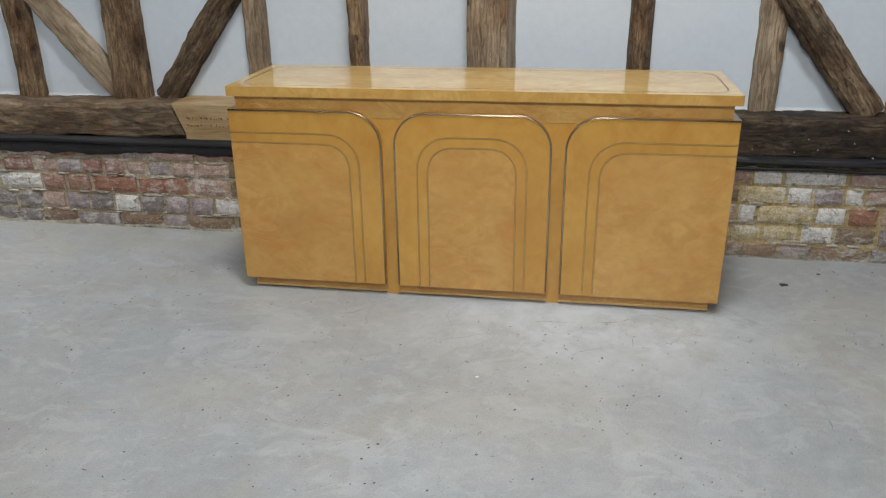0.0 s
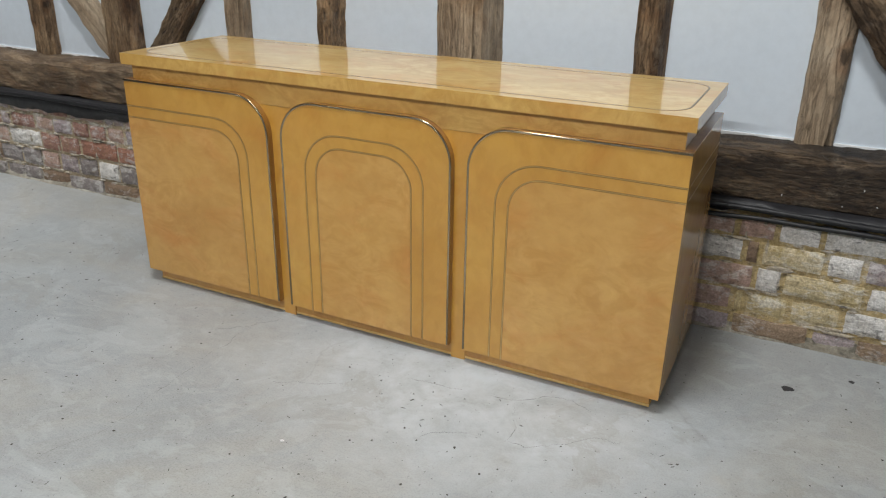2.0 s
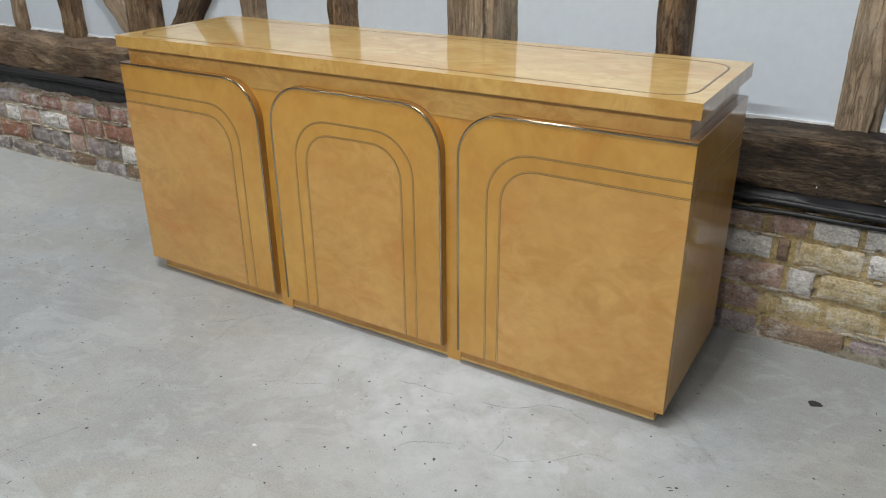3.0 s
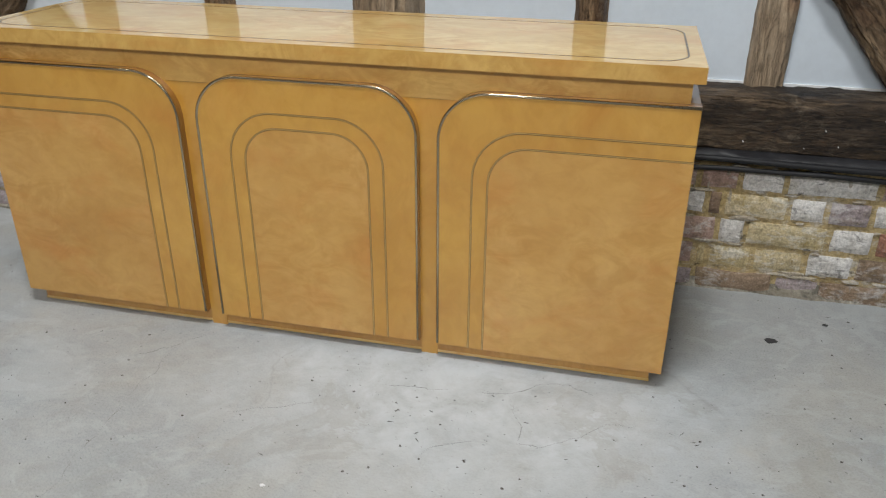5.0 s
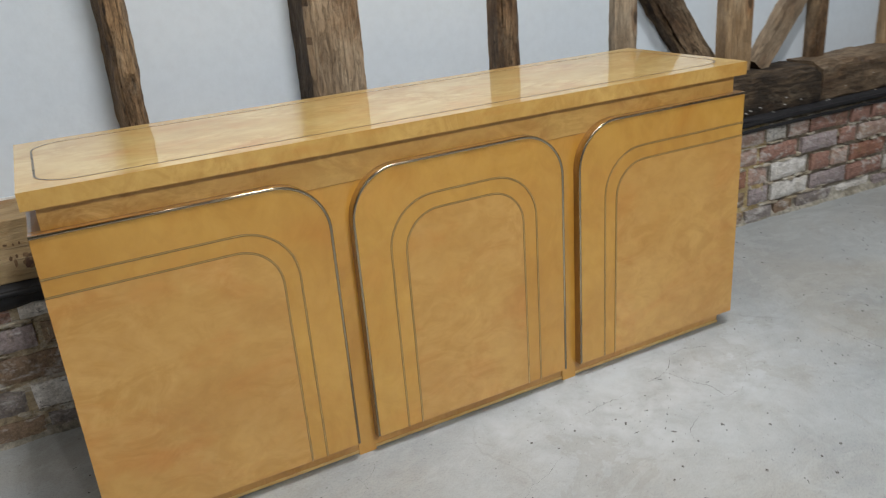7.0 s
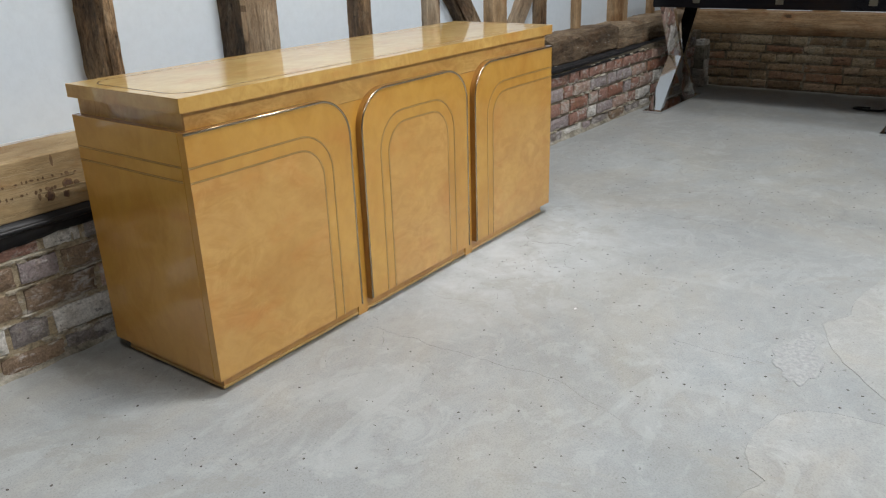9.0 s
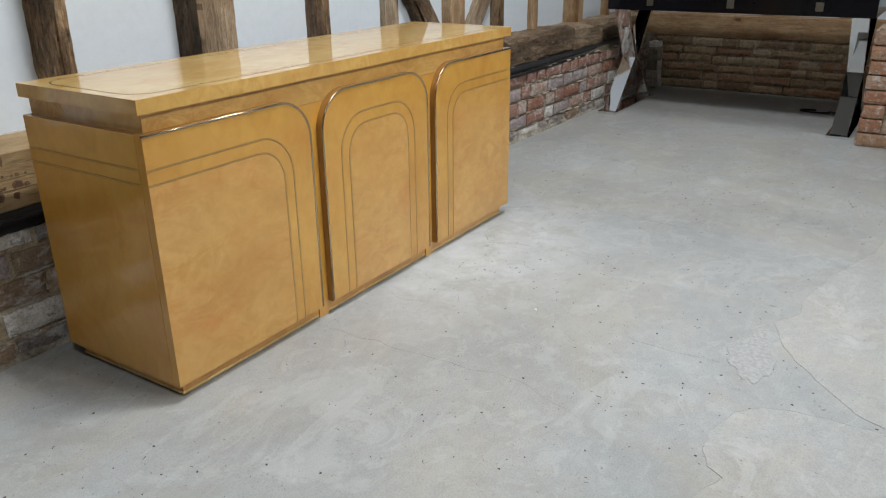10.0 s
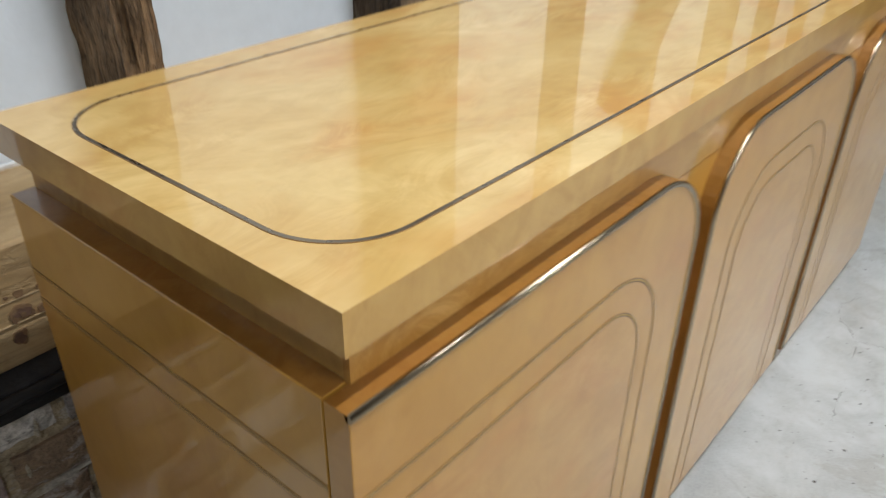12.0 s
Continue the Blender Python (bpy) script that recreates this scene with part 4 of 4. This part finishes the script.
def crack_line(points, width, seed, mat, name="crack", label="", amp=0.013, lift=0.0):
    path = [Vector(p) + Vector((0, 0, lift)) for p in fine_path(points, seed, amp=amp)]
    bm = bmesh.new()
    prev = None
    for i, p in enumerate(path):
        a, b = path[max(0, i - 1)], path[min(len(path) - 1, i + 1)]
        d = (b - a).normalized()
        w = width * (0.25 + 0.75 * abs(noise.noise(p * 30 + Vector((0, 0, seed))))) * min(1.0, 4 * i / len(path) + 0.2, 4 * (len(path) - i) / len(path) + 0.2)
        w *= min(1.0, max(0.02, 3.0 * noise.noise(p * 22 + Vector((seed * 3.1, 0, 0))) + 0.15))
        side = Vector((-d.y, d.x, 0)) * w * 0.60
        row = [bm.verts.new(p - side - Vector((0, 0, 0.0003))), bm.verts.new(p), bm.verts.new(p + side - Vector((0, 0, 0.0003)))]
        if prev:
            bm.faces.new((prev[0], prev[1], row[1], row[0]))
            bm.faces.new((prev[1], prev[2], row[2], row[1]))
        prev = row
    return part(name, bm, mat, floor, label)


M_CRACK = plain("dirt_in_cracks", (0.150, 0.143, 0.132), 0.9)
M_SCRATCH = plain("grey_scratch", (0.215, 0.213, 0.205), 0.7)
CRACKS = [
    ([(-0.348, -0.03), (-0.339, -0.182), (-0.331, -0.482), (-0.314, -0.672), (-0.393, -0.875)], 0.0028, M_SCRATCH),
    ([(-0.095, -0.323), (-0.003, -0.276), (0.077, -0.241)], 0.0028, M_CRACK),
    ([(0.213, -0.139), (0.289, -0.129), (0.37, -0.12)], 0.0030, M_CRACK),
    ([(0.448, -0.113), (0.512, -0.10), (0.585, -0.042)], 0.0032, M_CRACK),
    ([(0.512, -0.10), (0.528, -0.132), (0.548, -0.198), (0.556, -0.274), (0.60, -0.27)], 0.0034, M_CRACK),
    ([(0.103, -0.80), (0.060, -0.83), (0.045, -0.92), (0.057, -1.08)], 0.0028, M_SCRATCH),
    ([(1.065, -0.175), (1.064, -0.315), (1.055, -0.558), (1.048, -0.735)], 0.0030, M_SCRATCH),
    ([(0.585, -0.042), (0.64, -0.035), (0.70, -0.060)], 0.0026, M_CRACK),
    ([(0.60, -0.27), (0.66, -0.235), (0.73, -0.165), (0.80, -0.150)], 0.0024, M_CRACK),
    ([(0.36, -0.36), (0.40, -0.30), (0.46, -0.285)], 0.0022, M_CRACK),
    ([(-0.30, -0.02), (-0.34, -0.10), (-0.42, -0.16)], 0.0028, M_CRACK),
]
for i, (points, width, mat) in enumerate(CRACKS):
    crack_line(points, width, i + 1, mat)

# pale repair screed with crisp, curling edges
WEST_EDGE = [(1.60, -1.40), (1.14, -1.348), (0.835, -1.248), (0.593, -1.202), (0.482, -1.217), (0.375, -1.155), (0.24, -1.206), (0.172, -1.249), (0.049, -1.352), (-0.026, -1.426), (-0.07, -1.50)]
SOUTH_EDGE = [(-0.08, -1.50), (-0.088, -1.323), (-0.111, -1.224), (-0.173, -1.173), (-0.275, -1.147), (-0.355, -1.147), (-0.413, -1.172), (-0.432, -1.215), (-0.496, -1.186), (-0.62, -1.16), (-0.86, -1.24)]


def screed(edge, seed):
    """A sheet from its broken edge back to y = -2.2; the edge runs towards -x."""
    bm = bmesh.new()
    prev, last = None, 99.0
    for x, y, _ in fine_path(edge, seed, 0.02, 0.006):
        last = min(last - 0.0002, x)
        row = [bm.verts.new((last, y + 0.0015, -0.001)), bm.verts.new((last, y, 0.0011)), bm.verts.new((last, -2.2, 0.0011))]
        if prev:
            bm.faces.new((prev[0], prev[1], row[1], row[0]))
            bm.faces.new((prev[1], prev[2], row[2], row[1]))
        prev = row
    return bm


for i, edge in enumerate([WEST_EDGE, SOUTH_EDGE]):
    part("repair_screed", screed(edge, 40 + i), M_SCREED, floor, "pale repair screed with a feathered edge")
    crack_line(edge, 0.0016, 40 + i, M_SCRATCH, amp=0.006, lift=0.0011)
part("rough_patch", blob(0.130, -1.150, 0.120, 0.055, 14, 0.0022, 90, 0.7), plain("crumbly_pale_mortar", (0.375, 0.388, 0.392), 0.8, 90, 1.0, 0.45), floor, "rough pale crumbly patch")
part("white_speck", blob(0.084, -0.514, 0.006, 0.004, 19, 0.002, 14, 0.9), plain("white_plaster_crumb", (0.75, 0.75, 0.75), 0.8), floor)


def debris():
    rng = random.Random(21)
    bm = bmesh.new()

    def crumb(x, y, ln, w, a, h):
        c, s = math.cos(a), math.sin(a)
        pts = [(-ln, -w * 0.4), (-ln * 0.2, -w), (ln * 0.5, -w * 0.8), (ln, w * 0.2), (ln * 0.1, w), (-ln * 0.7, w * 0.6)]
        lo = [bm.verts.new((x + u * c - v * s, y + u * s + v * c, 0.0001)) for u, v in pts]
        hi = [bm.verts.new((x + 0.8 * (u * c - v * s), y + 0.8 * (u * s + v * c), h)) for u, v in pts]
        bm.faces.new(hi)
        for k in range(6):
            bm.faces.new((lo[k], lo[(k + 1) % 6], hi[(k + 1) % 6], hi[k]))

    centres = [(rng.uniform(-2.0, 2.4), rng.uniform(-1.6, 0.3)) for _ in range(60)]
    for k in range(2200):
        if k % 3:
            cx, cy = rng.choice(centres)
            x, y = rng.gauss(cx, 0.22), rng.gauss(cy, 0.13)
        else:
            x, y = rng.uniform(-2.6, 3.2), rng.uniform(-2.3, 0.5)
        if (abs(x) < 0.86 and y > -0.01) or y > 0.53:
            continue
        if rng.random() < 0.86:
            r = 0.0005 + 0.0030 * rng.random() ** 3.0
            crumb(x, y, r * 1.3, r, rng.uniform(0, 3), rng.uniform(0.0004, 0.0010))
        else:
            crumb(x, y, rng.uniform(0.002, 0.008), rng.uniform(0.0004, 0.0010), rng.uniform(0, math.pi), rng.uniform(0.0005, 0.0012))
    return bm


tagged(part("floor_debris", debris(), plain("dark_crumbs", (0.075, 0.066, 0.058), 0.9)), "small dark crumbs, specks and splinters scattered on the concrete", "debris", kind="stuff")


# ---------------------------------------------------------------- brickwork, last
def brick_mesh(name, ln, h, d, seed, mat):
    rng = random.Random(seed)
    off = Vector((seed * 3.7, seed * 1.3, 0))
    nx, nz = 9, 4
    verts, faces = [], []
    for j in range(nz + 1):
        for i in range(nx + 1):
            u, v = i / nx - 0.5, j / nz - 0.5
            edge = (abs(u) > 0.49) + (abs(v) > 0.49)
            q = off + Vector((u * ln * 16, v * h * 16, 0))
            x = u * ln + noise.noise(q) * 0.003 + noise.noise(q * 3.7) * 0.0028
            z = v * h + noise.noise(q + Vector((9, 9, 9))) * 0.0035 + noise.noise(q * 3.7 + Vector((4, 4, 4))) * 0.0034
            y = 0.0045 * min(edge, 1) + abs(noise.noise(q * 1.7)) * 0.003
            verts.append((x, y, z))
    front = len(verts)
    for j in range(nz):
        for i in range(nx):
            a = j * (nx + 1) + i
            faces.append((a, a + 1, a + nx + 2, a + nx + 1))
    rim = [i for i in range(nx + 1)] + [(k + 1) * (nx + 1) - 1 for k in range(1, nz + 1)] + [nz * (nx + 1) + i for i in range(nx - 1, -1, -1)] + [k * (nx + 1) for k in range(nz - 1, 0, -1)]
    for k in rim:
        x, y, z = verts[k]
        verts.append((x * 1.0, d, z))
    for k in range(len(rim)):
        a, b = rim[k], rim[(k + 1) % len(rim)]
        faces.append((b, a, front + k, front + (k + 1) % len(rim)))
    mesh = bpy.data.meshes.new(name)
    mesh.from_pydata(verts, [], faces)
    mesh.materials.append(mat)
    mesh.update()
    return mesh


BRICK_CACHE = {}


def brick_at(parent, x0, x1, z0, z1, y, mat, rng, place=Matrix.Identity(4), tilt=1.0, depth=0.07):
    ln, h = round((x1 - x0) / 0.02) * 0.02, round((z1 - z0) / 0.004) * 0.004
    key = (ln, h, mat.name, rng.randrange(3))
    if key not in BRICK_CACHE:
        BRICK_CACHE[key] = brick_mesh("brick", ln, h, depth, len(BRICK_CACHE) + 1, mat)
    ob = link_mesh("brick", BRICK_CACHE[key], None, parent)
    sx = (x1 - x0) / ln
    ob.matrix_local = place @ Matrix.Translation(((x0 + x1) / 2, y + rng.uniform(-0.006, 0.001), (z0 + z1) / 2)) @ Euler((0, radians(rng.uniform(-1.0, 1.0) * tilt), radians(rng.uniform(-1.2, 1.2) * tilt))).to_matrix().to_4x4() @ Matrix.Diagonal((sx, 1, (z1 - z0) / h, 1))
    return ob


def wall_face(x):
    return BRICK - 0.024 * max(0.0, x - 1.6)


def joint(level, x):
    """Height of the bed joints, which run a little downhill to the right."""
    left, right = (0.066, 0.155, 0.241, 0.315, 0.390)[level], (0.060, 0.139, 0.222, 0.300, 0.372)[level]
    k = min(1.0, max(0.0, (x + 1.8) / 3.0))
    return left + (right - left) * k


def core_mesh(xa, xb, recess):
    bm = bmesh.new()
    prev = None
    n = max(2, int((xb - xa) / 0.15))
    for i in range(n + 1):
        x = xa + (xb - xa) * i / n
        row = [bm.verts.new((x, y, z)) for y, z in ((0.70, 0.0), (wall_face(x) + recess, 0.0), (wall_face(x) + recess, 0.402), (0.70, 0.402))]
        if prev:
            for j in range(3):
                bm.faces.new((prev[j], prev[j + 1], row[j + 1], row[j]))
        prev = row
    return bm


base = part("brick_base", core_mesh(-5.1, -0.2, 0.007), M_MORTAR_CREAM, wall, "low base of old bricks in crumbling lime mortar")
part("mortar_bed", core_mesh(-0.2, 1.62, 0.007), M_MORTAR, base, "ochre lime mortar flush with the bricks")
part("mortar_bed", core_mesh(1.62, 4.3, 0.011), M_MORTAR_GREY, base, "dark grey weathered mortar")
# rows that stay in view: where they start, then the colour of each brick and its length in centimetres
ROWS_WEST = {
    3: (-2.20, "p22 r11 p21 l11 p22 p11 r21"),
    2: (-2.24, "r15.5 p10.8 l11.4 r9.5 r9.5 p9.6 l10.8 p10.8 p13.6 b11 l11 b20"),
    1: (-2.27, "w21.0 r11.4 r11.4 o21.8 o23.4 p18.0 b11 b21 p11"),
    0: (-2.36, "g15 g12.4 p10.6 l11.2 g11.4 w12.2 g10.8 l11.4 l10.6 w13 g11 w21"),
}
ROWS_EAST = {
    3: (0.70, "p22 p10.0 w11.0 w22.6 p21 w11 p11 r22"),
    2: (0.74, "w21 b3.5 y16.4 w9.0 l10.4 w6.8 p11 r21 l21"),
    1: (0.66, "w11 p21 w6.8 y21 w10.8 o11 p11 w21 r11"),
    0: (0.72, "p22 y2.5 y11.4 y13.2 w12.0 b15 l11 w21"),
}


def lay_bricks():
    rng = random.Random(77)

    def run(level, x, end):
        k = level
        while x < end:
            k += 1
            ln = min((0.218 if (level % 2 == 0) != (k % 3 == 0) else 0.106) + rng.uniform(-0.010, 0.010), max(0.05, end - x))
            one(level, x, ln, rng.choice("rrropplwwlgb" if x < 1.9 or x > 3.4 else "rroorpplw"))
            x += ln + rng.uniform(0.007, 0.012)

    def one(level, x, ln, colour):
        xm = x + ln / 2
        brick_at(base, x + 0.0035, x + ln - 0.0045, joint(level, xm) + 0.0090, joint(level + 1, xm) - 0.0080, wall_face(xm), BRICKS[colour], rng)

    for level in range(4):
        run(level, -3.4 - 0.07 * level, ROWS_WEST[level][0] - 0.01)
        x, text = ROWS_WEST[level]
        for word in text.split():
            ln = float(word[1:]) / 100
            one(level, x, ln, word[0])
            x += ln + 0.009
        run(level, x, ROWS_EAST[level][0] - 0.01)
        x, text = ROWS_EAST[level]
        for word in text.split():
            ln = float(word[1:]) / 100
            one(level, x, ln, word[0])
            x += ln + 0.009
        run(level, x, 4.0)
    # lowest course, half sunk in the floor's edge
    x = -3.5
    while x < 3.95:
        ln = rng.choice((0.212, 0.108, 0.218, 0.160)) + rng.uniform(-0.012, 0.012)
        top = joint(0, x + ln / 2) - 0.005 + rng.uniform(-0.006, 0.001)
        brick_at(base, x, x + ln, top - 0.058, top, wall_face(x) - 0.004 + rng.uniform(-0.004, 0.005), BRICKS[rng.choice("gbgblwgby")], rng, tilt=1.8)
        x += ln + rng.uniform(0.008, 0.020)


lay_bricks()


def mortar_smears():
    """Lumps of old mortar and limewash that spill over the joints."""
    rng = random.Random(52)
    verts, faces = [], []
    for k in range(520):
        x = rng.uniform(-2.9, 3.9)
        if -0.8 < x < 0.7:
            continue
        level = rng.randrange(5)
        upright = rng.random() < 0.25 and level < 4
        z = joint(level, x) + rng.gauss(0.0, 0.005) + (rng.uniform(0.015, 0.065) if upright else 0.0)
        rx, rz = rng.uniform(0.010, 0.050), rng.uniform(0.003, 0.0095)
        if upright:
            rx, rz = rng.uniform(0.003, 0.008), rng.uniform(0.010, 0.028)
        f, n, start = wall_face(x), 12, len(verts)
        lift = rng.uniform(-0.001, 0.0045)
        verts.append((x, f - lift, z))
        for i in range(n):
            a = 2 * math.pi * i / n
            q = rng.uniform(0.65, 1.25)
            verts.append((x + 0.62 * rx * q * math.cos(a), f - lift + 0.001, z + 0.62 * rz * q * math.sin(a)))
        for i in range(n):
            a = 2 * math.pi * i / n
            q = rng.uniform(0.6, 1.4)
            verts.append((x + rx * q * math.cos(a), f + 0.012, z + rz * q * math.sin(a)))
        for i in range(n):
            j = (i + 1) % n
            faces.append((start, start + 1 + i, start + 1 + j))
            faces.append((start + 1 + i, start + 1 + n + i, start + 1 + n + j, start + 1 + j))
    mesh = bpy.data.meshes.new("mortar_smear")
    mesh.from_pydata(verts, [], faces)
    mesh.materials.append(M_LUMP)
    ob = link_mesh("mortar_smear", mesh, None, base, "lumps of old lime mortar smeared over the joints")
    ob["kind"] = "stuff"


mortar_smears()


def footing():
    bm = bmesh.new()
    prev = None
    n = 520
    for i in range(n + 1):
        x = -5.1 + 9.2 * i / n
        f = wall_face(x)
        a = noise.noise(Vector((x * 2.2, 0, 0))) * 0.008 + noise.noise(Vector((x * 13, 0, 4))) * 0.009
        b = noise.noise(Vector((x * 3.1, 7, 0))) * 0.010 + noise.noise(Vector((x * 17, 3, 4))) * 0.010
        row = [bm.verts.new(q) for q in ((x, f - 0.014 + a, -0.002), (x, f - 0.004 + b, 0.012 + b * 0.5), (x, f + 0.009 + a, 0.030 + b), (x, f + 0.012, 0.066 + a))]
        if prev:
            for j in range(3):
                bm.faces.new((prev[j], prev[j + 1], row[j + 1], row[j]))
        prev = row
    return bm


part("footing", footing(), M_FOOTING, wall, "rough mortar footing along the floor")

# end wall bricks
core = part("brick_base", box(4.139, 4.27, -1.2, 0.60, 0.0, 0.384), M_MORTAR_DARK, east, "sooty brown old brickwork")
rng = random.Random(31)
zs = [0.004, 0.066, 0.134, 0.191, 0.258, 0.316, 0.382]
for level in range(6):
    x = -0.56 - 0.07 * (level % 3)
    k = level
    while x < 1.15:
        k += 1
        ln = (0.222 if (level % 2 == 0) != (k % 3 == 0) else 0.112) + rng.uniform(-0.02, 0.02)
        brick_at(core, x, x + ln, zs[level] + rng.uniform(0.003, 0.010), zs[level + 1] - rng.uniform(0.004, 0.010), rng.uniform(-0.006, 0.004), B_BROWN, rng, place=EAST, tilt=2.0)
        x += ln + rng.uniform(0.008, 0.022)

# broken stub of brickwork in the corner
stub = part("brick_stub", box(4.0, 4.13, 0.43, 0.55, 0.0, 0.30), M_FOOTING, east, "broken limewashed brick stub in the corner")
rng = random.Random(9)
for level in range(5):
    z = 0.004 + level * 0.068
    w = 0.150 - 0.008 * level
    brick_at(stub, -0.56, -0.56 + w, z, z + 0.062, -0.145 + 0.012 * level, BRICKS["w"], rng, place=EAST, tilt=2.0, depth=0.11)

# return wall bricks, face towards -x and its end towards the alcove
rng = random.Random(12)
FACE = Matrix.Translation((2.815, 0, 0)) @ Matrix.Rotation(radians(-90), 4, "Z")
for level in range(8):
    z = 0.004 + level * 0.0765
    x = 1.088 + rng.uniform(-0.006, 0.01)
    k = level
    while x < 1.9:
        k += 1
        ln = (0.222 if (level % 2 == 0) != (k % 3 == 0) else 0.108) + rng.uniform(-0.012, 0.012)
        brick_at(pier, x, x + ln, z, z + 0.066, 0.0, B_RED, rng, place=FACE)
        x += ln + rng.uniform(0.009, 0.015)
    # end face, looking towards +y
    END = Matrix.Translation((0, -1.085, 0)) @ Matrix.Rotation(radians(180), 4, "Z")
    x = -4.05 + 0.06 * (level % 2)
    while x < -2.9:
        ln = 0.222 + rng.uniform(-0.012, 0.012)
        brick_at(pier, x, min(x + ln, -2.822), z, z + 0.066, 0.0, B_RED, rng, place=END)
        x += ln + rng.uniform(0.009, 0.015)
